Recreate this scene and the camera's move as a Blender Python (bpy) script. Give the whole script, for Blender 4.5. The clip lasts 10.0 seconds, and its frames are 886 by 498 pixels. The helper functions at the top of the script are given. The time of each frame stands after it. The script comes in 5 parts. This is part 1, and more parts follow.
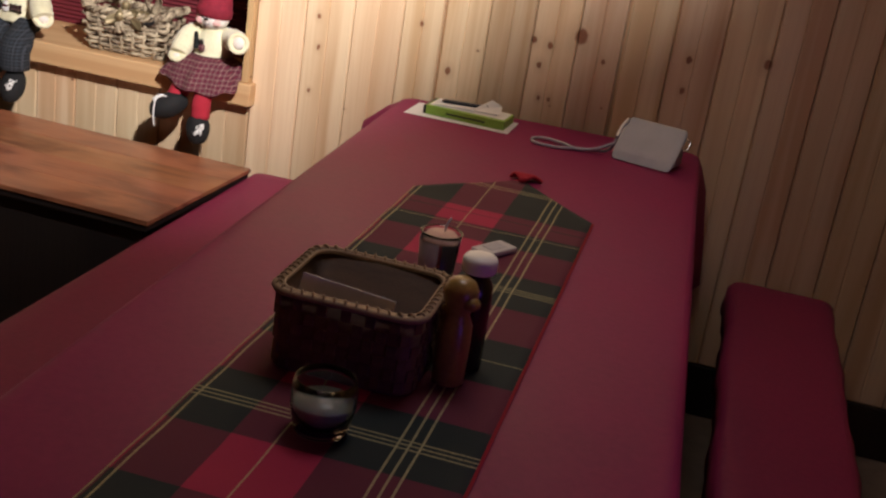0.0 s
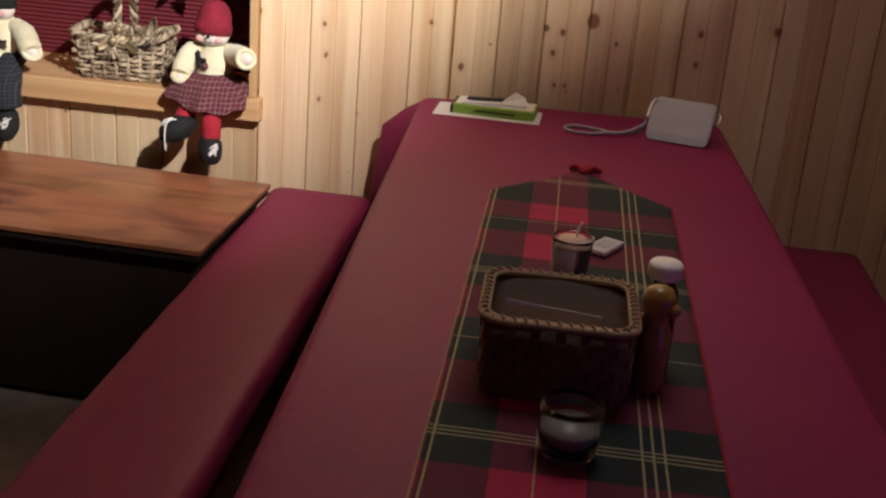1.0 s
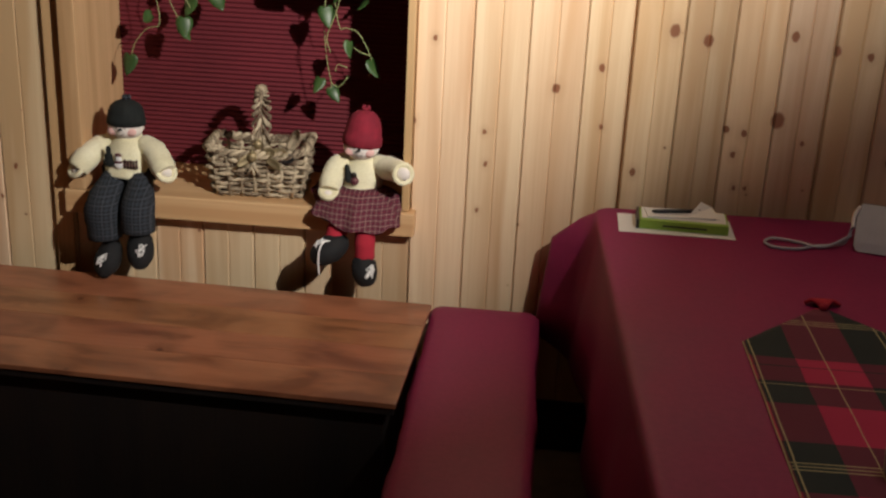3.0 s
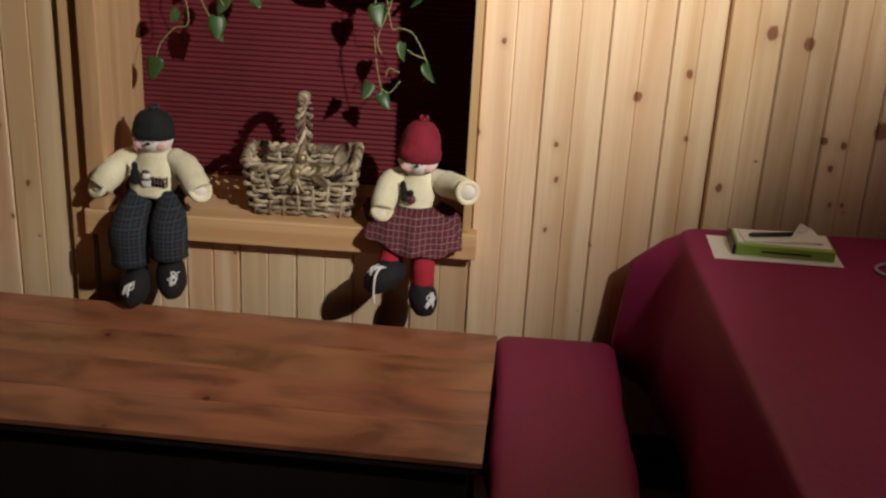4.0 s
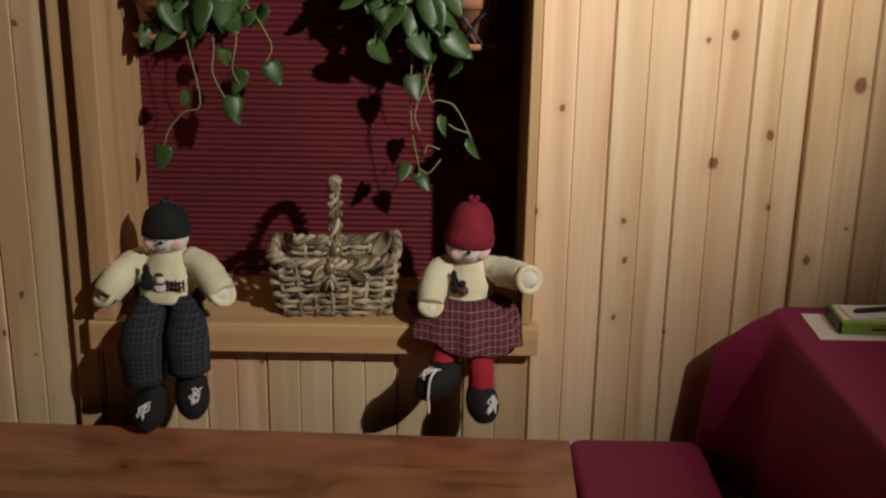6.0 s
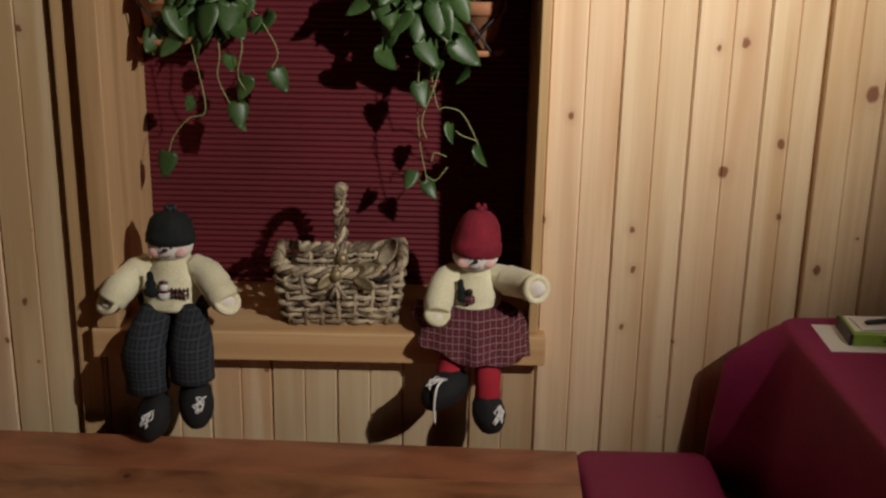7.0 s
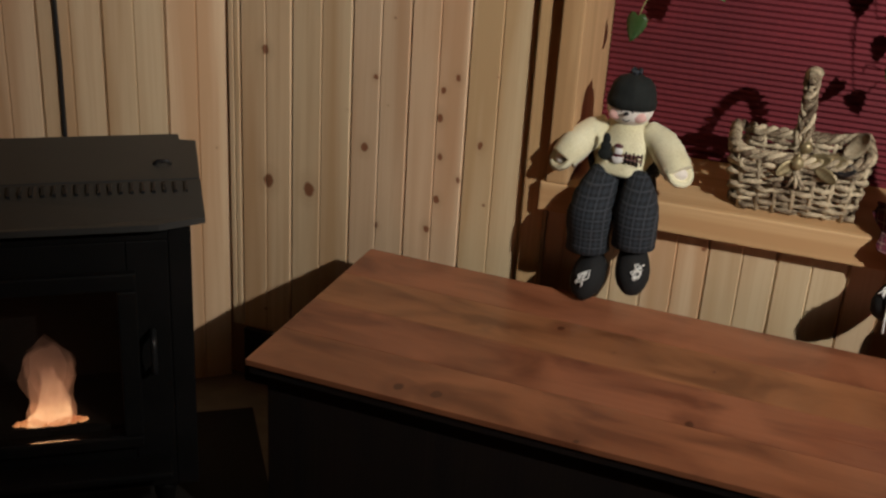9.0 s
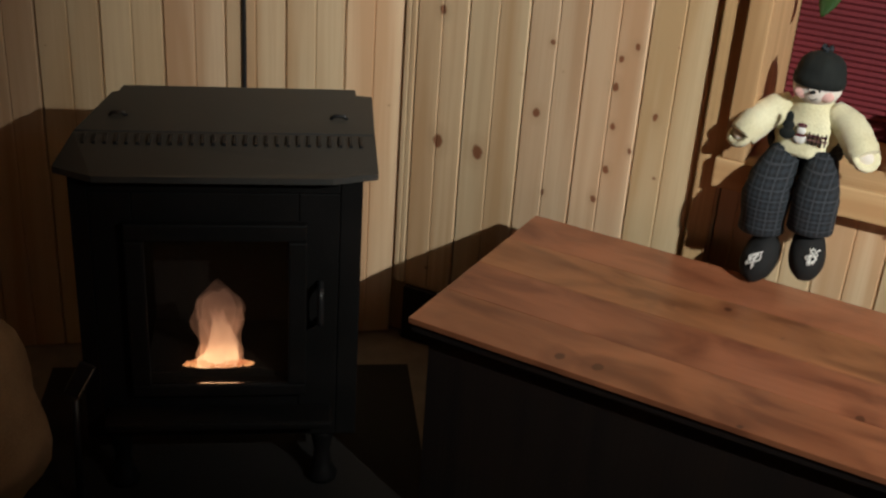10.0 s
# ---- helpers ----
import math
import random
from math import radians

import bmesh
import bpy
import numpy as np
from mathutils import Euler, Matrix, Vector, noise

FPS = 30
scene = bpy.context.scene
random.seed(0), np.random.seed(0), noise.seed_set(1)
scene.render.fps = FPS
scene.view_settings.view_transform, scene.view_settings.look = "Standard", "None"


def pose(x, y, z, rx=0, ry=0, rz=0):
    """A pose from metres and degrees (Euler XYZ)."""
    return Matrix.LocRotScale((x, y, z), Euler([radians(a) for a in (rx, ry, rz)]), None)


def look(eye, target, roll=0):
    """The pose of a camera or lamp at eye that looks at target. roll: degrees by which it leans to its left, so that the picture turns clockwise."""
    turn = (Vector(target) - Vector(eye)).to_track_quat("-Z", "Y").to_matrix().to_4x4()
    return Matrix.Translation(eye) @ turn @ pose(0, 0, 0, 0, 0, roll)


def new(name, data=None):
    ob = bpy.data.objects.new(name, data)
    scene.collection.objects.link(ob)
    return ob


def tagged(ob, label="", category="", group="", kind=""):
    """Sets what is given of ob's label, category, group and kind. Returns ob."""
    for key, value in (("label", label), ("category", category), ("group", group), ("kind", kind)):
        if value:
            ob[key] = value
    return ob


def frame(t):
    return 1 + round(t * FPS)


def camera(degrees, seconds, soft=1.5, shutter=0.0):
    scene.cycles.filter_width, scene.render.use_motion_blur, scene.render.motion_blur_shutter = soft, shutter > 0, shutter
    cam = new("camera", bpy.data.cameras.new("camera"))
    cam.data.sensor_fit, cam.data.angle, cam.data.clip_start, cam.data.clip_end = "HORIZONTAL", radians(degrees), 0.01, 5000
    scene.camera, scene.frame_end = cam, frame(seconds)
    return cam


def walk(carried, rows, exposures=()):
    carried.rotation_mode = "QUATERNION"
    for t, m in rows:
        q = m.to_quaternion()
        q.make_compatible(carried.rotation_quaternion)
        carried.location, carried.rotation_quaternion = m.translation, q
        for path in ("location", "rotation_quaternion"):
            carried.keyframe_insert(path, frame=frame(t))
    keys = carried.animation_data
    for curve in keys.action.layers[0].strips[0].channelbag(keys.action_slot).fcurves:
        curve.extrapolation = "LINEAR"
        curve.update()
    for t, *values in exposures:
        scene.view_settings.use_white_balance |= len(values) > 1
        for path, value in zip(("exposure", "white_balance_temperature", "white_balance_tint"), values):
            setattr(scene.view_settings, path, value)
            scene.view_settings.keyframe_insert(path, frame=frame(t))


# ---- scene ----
cam = camera(42.0, 10.0, soft=2.4)
PATH = [
    (0, (0.293, -0.108, 1.443), (-0.098, 1.73, 0.758), 8.9),
    (0.5, (0.074, -0.155, 1.475), (-0.129, 1.709, 0.782), 4.0),
    (1, (-0.12, -0.184, 1.464), (-0.302, 1.678, 0.758), 4.8),
    (1.5, (-0.261, -0.108, 1.463), (-0.473, 1.746, 0.744), 4.5),
    (2, (-0.375, -0.008, 1.481), (-0.613, 1.871, 0.839), 0.3),
    (2.5, (-0.525, 0.024, 1.572), (-0.74, 1.901, 0.915), 2.1),
    (3.8, (-0.894, 0.276, 1.676), (-0.952, 2.128, 0.922), 2.5),
    (4, (-0.947, 0.365, 1.665), (-1.02, 2.216, 0.91), 3.1),
    (4.5, (-1.058, 0.487, 1.631), (-1.074, 2.338, 0.873), 1.7),
    (5, (-1.181, 0.553, 1.576), (-1.076, 2.412, 0.846), 0.9),
    (5.5, (-1.18, 0.617, 1.556), (-1.149, 2.508, 0.907), 1.7),
    (6, (-1.17, 0.657, 1.559), (-1.17, 2.561, 0.949), 0.9),
    (7.5, (-1.184, 0.684, 1.57), (-1.21, 2.588, 0.96), 1.5),
    (8, (-1.258, 0.666, 1.531), (-1.371, 2.562, 0.902), 3.0),
    (8.5, (-1.365, 0.664, 1.523), (-1.671, 2.493, 0.773), 4.3),
    (9, (-1.405, 0.662, 1.523), (-1.955, 2.402, 0.706), 3.6),
    (9.5, (-1.441, 0.665, 1.517), (-2.138, 2.334, 0.663), 3.8),
    (10, (-1.448, 0.656, 1.519), (-2.215, 2.276, 0.631), 4.0),
]
walk(cam, [(t, look(eye, target, roll)) for t, eye, target, roll in PATH],
     [(0, 0.40, 6200, 15), (1.2, 0.35, 6200, 15), (2.0, 0.05, 6250, 14), (2.6, -0.15, 6350, 12), (4.0, -0.42, 6400, 10), (5.5, -0.72, 6500, 10),
      (7.5, -0.86, 6500, 10), (8.2, -0.74, 6500, 9), (9.0, -0.25, 6400, 8), (9.5, -0.05, 6300, 5), (10, 0.22, 6100, 2)])

# ---------------------------------------------------------------- world and lights
world = bpy.data.worlds.new("night")
scene.world = world
world.use_nodes = True
world.node_tree.nodes["Background"].inputs["Color"].default_value = (0.02, 0.025, 0.04, 1)
world.node_tree.nodes["Background"].inputs["Strength"].default_value = 0.3


def lamp(name, kind, m, power, colour, **sets):
    data = bpy.data.lights.new(name, kind)
    data.energy, data.color = power, colour
    for key, value in sets.items():
        if key == "size":
            data.size = value
        elif key == "spot_size":
            data.spot_size = value
        elif key == "spot_blend":
            data.spot_blend = value
        elif key == "shadow_soft_size":
            data.shadow_soft_size = value
    ob = new(name, data)
    ob.matrix_world = m
    return ob


# the two-headed ceiling fixture over the table: one head on the window, one on the wall beside it
lamp("ceiling_spot", "SPOT", look((0.10, 1.20, 2.13), (-1.50, 2.93, 1.16)), 310, (1.0, 0.93, 0.84),
     spot_size=radians(62), spot_blend=1.0, shadow_soft_size=0.025)
lamp("ceiling_spot", "SPOT", look((0.12, 1.20, 2.13), (-0.40, 2.93, 1.90)), 205, (1.0, 0.93, 0.84),
     spot_size=radians(66), spot_blend=1.0, shadow_soft_size=0.025)
# soft fill added over the table in place of the room's bounced light
lamp("ceiling_glow", "AREA", look((0.0, 1.65, 2.28), (0.0, 1.65, 0)), 3.3, (1.0, 0.92, 0.88), size=0.5)
# violet lamp added beside the table's near corner for its violet tint, source unseen
lamp("appliance_glow", "AREA", look((0.64, 0.72, 0.86), (0.28, 1.02, 0.74)), 0.20, (0.30, 0.10, 1.0), size=0.08)


# ---------------------------------------------------------------- materials
def nodes_of(name):
    mat = bpy.data.materials.new(name)
    mat.use_nodes = True
    nt = mat.node_tree
    return mat, nt, nt.nodes["Principled BSDF"]


def node(nt, kind, **inputs):
    n = nt.nodes.new(kind)
    for key, value in inputs.items():
        k = key.replace("_", " ")
        if isinstance(value, bpy.types.NodeSocket):
            nt.links.new(value, n.inputs[k])
        else:
            n.inputs[k].default_value = value
    return n


def calc(nt, op, a, b=0.0, c=0.0):
    n = nt.nodes.new("ShaderNodeMath")
    n.operation = op
    for i, v in enumerate((a, b, c)):
        if isinstance(v, bpy.types.NodeSocket):
            nt.links.new(v, n.inputs[i])
        else:
            n.inputs[i].default_value = v
    return n.outputs[0]


def mixed(nt, fac, a, b, how="MIX"):
    n = nt.nodes.new("ShaderNodeMix")
    n.data_type, n.blend_type = "RGBA", how
    for sock, v in ((n.inputs[0], fac), (n.inputs[6], a), (n.inputs[7], b)):
        if isinstance(v, bpy.types.NodeSocket):
            nt.links.new(v, sock)
        else:
            sock.default_value = v if not isinstance(v, tuple) or len(v) == 4 else (*v, 1)
    return n.outputs[2]


def ramp(nt, fac, stops):
    n = nt.nodes.new("ShaderNodeValToRGB")
    nt.links.new(fac, n.inputs[0])
    while len(n.color_ramp.elements) < len(stops):
        n.color_ramp.elements.new(0.5)
    for e, (p, c) in zip(n.color_ramp.elements, stops):
        e.position, e.color = p, (*c, 1) if len(c) == 3 else c
    return n.outputs[0]


def coords(nt, scale=(1, 1, 1), jitter=0.0):
    """Object coordinates, shifted at random from object to object."""
    tc = nt.nodes.new("ShaderNodeTexCoord")
    vec = tc.outputs["Object"]
    if jitter:
        info = nt.nodes.new("ShaderNodeObjectInfo")
        shift = nt.nodes.new("ShaderNodeVectorMath")
        shift.operation = "MULTIPLY"
        comb = nt.nodes.new("ShaderNodeCombineXYZ")
        for i, f in enumerate((37.0, 53.0, 91.0)):
            nt.links.new(calc(nt, "FRACT", calc(nt, "MULTIPLY", info.outputs["Random"], f)), comb.inputs[i])
        nt.links.new(comb.outputs[0], shift.inputs[0])
        shift.inputs[1].default_value = (jitter, jitter, jitter)
        add = nt.nodes.new("ShaderNodeVectorMath")
        add.operation = "ADD"
        nt.links.new(vec, add.inputs[0])
        nt.links.new(shift.outputs[0], add.inputs[1])
        vec = add.outputs[0]
    mp = nt.nodes.new("ShaderNodeMapping")
    nt.links.new(vec, mp.inputs["Vector"])
    mp.inputs["Scale"].default_value = scale
    return mp.outputs[0]


def bump(nt, bsdf, height, strength=0.2, distance=0.002):
    b = node(nt, "ShaderNodeBump", Height=height, Strength=strength, Distance=distance)
    nt.links.new(b.outputs[0], bsdf.inputs["Normal"])


def wood(name, light, dark, knot, along="Z", rough=0.45, knots=1.0, vary=0.35, grain=1.0, coat=0.0, stretch=0.7, lines=0.32, marks=()):
    mat, nt, bsdf = nodes_of(name)
    long_axis = "XYZ".index(along)
    sc = [14.0 * grain] * 3
    sc[long_axis] = stretch
    vec = coords(nt, tuple(sc), 5.0)
    broad = node(nt, "ShaderNodeTexNoise", Vector=vec, Scale=1.0, Detail=3.0, Distortion=0.6).outputs["Fac"]
    sc2 = [150.0 * grain] * 3
    sc2[long_axis] = 2.5
    fine = node(nt, "ShaderNodeTexNoise", Vector=coords(nt, tuple(sc2), 5.0), Scale=1.0, Detail=2.0).outputs["Fac"]
    col = ramp(nt, broad, [(0.36, light), (0.5, tuple(a * 0.6 + b * 0.4 for a, b in zip(light, dark))), (0.64, dark)])
    col = mixed(nt, calc(nt, "MULTIPLY", calc(nt, "GREATER_THAN", fine, 0.56), lines), col, dark)
    info = nt.nodes.new("ShaderNodeObjectInfo")
    tone = calc(nt, "MULTIPLY_ADD", info.outputs["Random"], vary, 1.0 - vary / 2)
    hsv = node(nt, "ShaderNodeHueSaturation", Color=col, Value=tone)
    nt.links.new(calc(nt, "MULTIPLY_ADD", calc(nt, "FRACT", calc(nt, "MULTIPLY", info.outputs["Random"], 17.0)), 0.016, 0.494), hsv.inputs["Hue"])
    col = hsv.outputs[0]
    if knots:
        sepk = node(nt, "ShaderNodeSeparateXYZ", Vector=coords(nt, (1, 1, 1), 7.0))
        comb = nt.nodes.new("ShaderNodeCombineXYZ")
        nt.links.new(sepk.outputs[1 if along == "X" else 0], comb.inputs[0])
        nt.links.new(calc(nt, "MULTIPLY", sepk.outputs[long_axis], 1.2), comb.inputs[1])
        vn = nt.nodes.new("ShaderNodeTexVoronoi")
        vn.voronoi_dimensions = "2D"
        vn.inputs["Scale"].default_value = 5.5
        nt.links.new(comb.outputs[0], vn.inputs["Vector"])
        size = calc(nt, "POWER", node(nt, "ShaderNodeSeparateColor", Color=vn.outputs["Color"]).outputs[0], 1.6)
        wob = node(nt, "ShaderNodeTexNoise", Vector=comb.outputs[0], Scale=45.0).outputs["Fac"]
        d = calc(nt, "ADD", vn.outputs["Distance"], calc(nt, "MULTIPLY", calc(nt, "SUBTRACT", wob, 0.5), 0.06))
        reach = calc(nt, "MULTIPLY_ADD", size, 0.085 * knots, -0.028)
        core = calc(nt, "MINIMUM", calc(nt, "MAXIMUM", calc(nt, "MULTIPLY", calc(nt, "SUBTRACT", reach, d), 45.0), 0.0), 0.85)
        wide = calc(nt, "MULTIPLY", reach, 4.0)
        halo = calc(nt, "MINIMUM", calc(nt, "MAXIMUM", calc(nt, "MULTIPLY", calc(nt, "SUBTRACT", wide, d), 4.0), 0.0), 0.5)
        col = mixed(nt, halo, col, dark)
        col = mixed(nt, core, col, knot)
    if marks:
        geo = nt.nodes.new("ShaderNodeNewGeometry")
        jig = node(nt, "ShaderNodeTexNoise", Vector=geo.outputs["Position"], Scale=70.0, Detail=2.0)
        off = nt.nodes.new("ShaderNodeVectorMath")
        off.operation = "MULTIPLY_ADD"
        nt.links.new(jig.outputs["Color"], off.inputs[0])
        off.inputs[1].default_value = (0.009, 0.0, 0.009)
        nt.links.new(geo.outputs["Position"], off.inputs[2])
        near = None
        for x, z, r in marks:
            sub = nt.nodes.new("ShaderNodeVectorMath")
            sub.operation = "SUBTRACT"
            nt.links.new(off.outputs[0], sub.inputs[0])
            sub.inputs[1].default_value = (x + 0.0045, 0.0, z + 0.0045)
            mul = nt.nodes.new("ShaderNodeVectorMath")
            mul.operation = "MULTIPLY"
            nt.links.new(sub.outputs[0], mul.inputs[0])
            mul.inputs[1].default_value = (1.2 / r, 0.0, 0.9 / r)
            ln = nt.nodes.new("ShaderNodeVectorMath")
            ln.operation = "LENGTH"
            nt.links.new(mul.outputs[0], ln.inputs[0])
            near = ln.outputs["Value"] if near is None else calc(nt, "MINIMUM", near, ln.outputs["Value"])
        ring_ = calc(nt, "MULTIPLY_ADD", calc(nt, "SINE", calc(nt, "MULTIPLY", near, 9.0)), 0.12, 0.0)
        halo = calc(nt, "MINIMUM", calc(nt, "MAXIMUM", calc(nt, "MULTIPLY", calc(nt, "SUBTRACT", 3.2, near), 0.16), 0.0), 0.34)
        col = mixed(nt, calc(nt, "MAXIMUM", calc(nt, "ADD", halo, calc(nt, "MULTIPLY", ring_, halo)), 0.0), col, tuple(c * 0.80 for c in dark))
        core = calc(nt, "MINIMUM", calc(nt, "MAXIMUM", calc(nt, "MULTIPLY", calc(nt, "SUBTRACT", 1.15, near), 2.2), 0.0), 0.88)
        col = mixed(nt, core, col, knot)
    nt.links.new(col, bsdf.inputs["Base Color"])
    nt.links.new(calc(nt, "MULTIPLY_ADD", fine, 0.25, rough - 0.1), bsdf.inputs["Roughness"])
    bsdf.inputs["Coat Weight"].default_value = coat
    bsdf.inputs["Coat Roughness"].default_value = 0.25
    bump(nt, bsdf, fine, 0.12, 0.001)
    return mat


def plain(name, a, b, scale=30.0, rough=0.6, metal=0.0, rel=0.15, stretch=(1, 1, 1), sheen=0.0, jitter=0.0, spread=0.15, **more):
    """A surface of two near tones with grain and wear at two scales."""
    mat, nt, bsdf = nodes_of(name)
    vec = coords(nt, stretch, jitter)
    big = node(nt, "ShaderNodeTexNoise", Vector=vec, Scale=scale * 0.15, Detail=3.0).outputs["Fac"]
    small = node(nt, "ShaderNodeTexNoise", Vector=vec, Scale=scale * 4, Detail=2.0).outputs["Fac"]
    f = calc(nt, "ADD", calc(nt, "MULTIPLY", big, 0.65), calc(nt, "MULTIPLY", small, 0.35))
    nt.links.new(ramp(nt, f, [(0.5 - spread, a), (0.5 + spread, b)]), bsdf.inputs["Base Color"])
    nt.links.new(calc(nt, "MULTIPLY_ADD", big, 0.2, rough - 0.1), bsdf.inputs["Roughness"])
    bsdf.inputs["Metallic"].default_value = metal
    bsdf.inputs["Sheen Weight"].default_value = sheen
    if "transmission" in more:
        bsdf.inputs["Transmission Weight"].default_value = more["transmission"]
    if "specular" in more:
        bsdf.inputs["Specular IOR Level"].default_value = more["specular"]
    if "subsurface" in more:
        bsdf.inputs["Subsurface Weight"].default_value = more["subsurface"]
        bsdf.inputs["Subsurface Radius"].default_value = (0.01, 0.005, 0.003)
    if rel:
        bump(nt, bsdf, small, rel, 0.0015)
    return mat


def knit(name, a, b, size=0.005, rough=0.9, sheen=0.0):
    """Knitted or woven cloth: fine ribs in both directions."""
    mat, nt, bsdf = nodes_of(name)
    vec = coords(nt, (1 / size, 1 / size, 1 / size))
    sep = node(nt, "ShaderNodeSeparateXYZ", Vector=vec)
    w = calc(nt, "MULTIPLY", calc(nt, "SINE", calc(nt, "MULTIPLY", sep.outputs[0], 6.28)), calc(nt, "SINE", calc(nt, "MULTIPLY", sep.outputs[2], 6.28)))
    n = node(nt, "ShaderNodeTexNoise", Vector=coords(nt), Scale=40.0, Detail=3.0).outputs["Fac"]
    f = calc(nt, "ADD", calc(nt, "MULTIPLY", w, 0.2), n)
    nt.links.new(ramp(nt, f, [(0.3, a), (0.7, b)]), bsdf.inputs["Base Color"])
    bsdf.inputs["Roughness"].default_value = rough
    bsdf.inputs["Sheen Weight"].default_value = sheen
    bump(nt, bsdf, f, 0.4, 0.0015)
    return mat


def stripe(nt, c, period, centre, width):
    f = calc(nt, "FRACT", calc(nt, "MULTIPLY_ADD", c, 1.0 / period, 0.5 - centre / period + 50.0))
    d = calc(nt, "ABSOLUTE", calc(nt, "SUBTRACT", f, 0.5))
    return calc(nt, "LESS_THAN", d, 0.5 * width / period)


def union(nt, *masks):
    out = masks[0]
    for m in masks[1:]:
        out = calc(nt, "MAXIMUM", out, m)
    return out


def tartan(name):
    """Red and bottle-green tartan with pale yellow lines; x runs across, y along."""
    mat, nt, bsdf = nodes_of(name)
    tc = nt.nodes.new("ShaderNodeTexCoord")
    sep = node(nt, "ShaderNodeSeparateXYZ", Vector=tc.outputs["Object"])
    x, y = sep.outputs[0], sep.outputs[1]
    gx = union(nt, stripe(nt, x, 10.0, -0.141, 0.082), stripe(nt, x, 10.0, 0.100, 0.172))
    gy = calc(nt, "MULTIPLY", stripe(nt, y, 0.280, -0.170, 0.150), calc(nt, "SUBTRACT", 1.0, stripe(nt, y, 20.0, -0.128, 0.058)))
    gy = calc(nt, "MAXIMUM", gy, stripe(nt, y, 20.0, -0.010, 0.10))
    level = calc(nt, "MULTIPLY", calc(nt, "ADD", gx, gy), 0.5)
    col = ramp(nt, level, [(0.0, (0.43, 0.014, 0.072)), (0.5, (0.125, 0.011, 0.036)), (1.0, (0.008, 0.018, 0.018))])
    nt.nodes[-1].color_ramp.interpolation = "LINEAR"
    thin = union(nt, stripe(nt, x, 10.0, -0.186, 0.003), stripe(nt, x, 10.0, -0.175, 0.003), stripe(nt, x, 10.0, -0.047, 0.0024),
                 stripe(nt, x, 10.0, 0.083, 0.003), stripe(nt, x, 10.0, 0.097, 0.003), stripe(nt, x, 10.0, 0.111, 0.003),
                 stripe(nt, y, 0.560, -0.440, 0.003), stripe(nt, y, 0.560, -0.450, 0.003), stripe(nt, y, 0.560, -0.460, 0.003),
                 stripe(nt, y, 0.560, -0.170, 0.0022))
    n = node(nt, "ShaderNodeTexNoise", Vector=coords(nt, (300, 300, 300)), Scale=1.0, Detail=1.0).outputs["Fac"]
    thin = calc(nt, "MULTIPLY", thin, calc(nt, "MULTIPLY_ADD", n, 0.9, 0.2))
    col = mixed(nt, thin, col, (0.55, 0.50, 0.26))
    col = mixed(nt, stripe(nt, x, 10.0, 0.189, 0.012), col, (0.42, 0.008, 0.020))
    weave = node(nt, "ShaderNodeTexNoise", Vector=coords(nt, (900, 250, 250)), Scale=1.0).outputs["Fac"]
    col = mixed(nt, calc(nt, "MULTIPLY", weave, 0.25), col, (0.02, 0.02, 0.02))
    nt.links.new(col, bsdf.inputs["Base Color"])
    bsdf.inputs["Roughness"].default_value = 0.9
    bump(nt, bsdf, weave, 0.3, 0.001)
    return mat


def checks(name, base, cross, line, size):
    """Woven check for small garments: x and z ribs."""
    mat, nt, bsdf = nodes_of(name)
    tc = nt.nodes.new("ShaderNodeTexCoord")
    sep = node(nt, "ShaderNodeSeparateXYZ", Vector=tc.outputs["Object"])
    a = stripe(nt, sep.outputs[0], size, 0.0, size * 0.3)
    b = stripe(nt, sep.outputs[2], size, 0.0, size * 0.3)
    col = mixed(nt, calc(nt, "MULTIPLY", calc(nt, "ADD", a, b), 0.5), base, cross)
    fine = union(nt, stripe(nt, sep.outputs[0], size, size * 0.5, size * 0.14), stripe(nt, sep.outputs[2], size, size * 0.5, size * 0.14))
    n = node(nt, "ShaderNodeTexNoise", Vector=coords(nt), Scale=300.0).outputs["Fac"]
    col = mixed(nt, calc(nt, "MULTIPLY", fine, n), col, line)
    nt.links.new(col, bsdf.inputs["Base Color"])
    bsdf.inputs["Roughness"].default_value = 0.92
    bump(nt, bsdf, n, 0.35, 0.001)
    return mat


def glow(name, a, b, strength, z0, z1, fade=0.0, foot=0.40, mid=0.16):
    """Fire: hotter towards its base."""
    mat, nt, bsdf = nodes_of(name)
    tc = nt.nodes.new("ShaderNodeTexCoord")
    sep = node(nt, "ShaderNodeSeparateXYZ", Vector=tc.outputs["Object"])
    f = calc(nt, "MULTIPLY_ADD", sep.outputs[2], 1.0 / (z1 - z0), -z0 / (z1 - z0))
    n = node(nt, "ShaderNodeTexNoise", Vector=coords(nt, (18, 18, 9)), Scale=2.0, Detail=3.0).outputs["Fac"]
    f = calc(nt, "ADD", f, calc(nt, "MULTIPLY", calc(nt, "SUBTRACT", n, 0.5), 0.9))
    nt.links.new(ramp(nt, f, [(0.0, a), (0.35, tuple(p * 0.45 + q * 0.55 for p, q in zip(a, b))), (1.0, b)]), bsdf.inputs["Emission Color"])
    if fade:
        nt.links.new(ramp(nt, f, [(0.0, (foot, foot, foot)), (0.28, (mid, mid, mid)), (0.95, (fade, fade, fade))]), bsdf.inputs["Alpha"])
    bsdf.inputs["Emission Strength"].default_value = strength
    bsdf.inputs["Base Color"].default_value = (0.02, 0.01, 0.01, 1)
    return mat


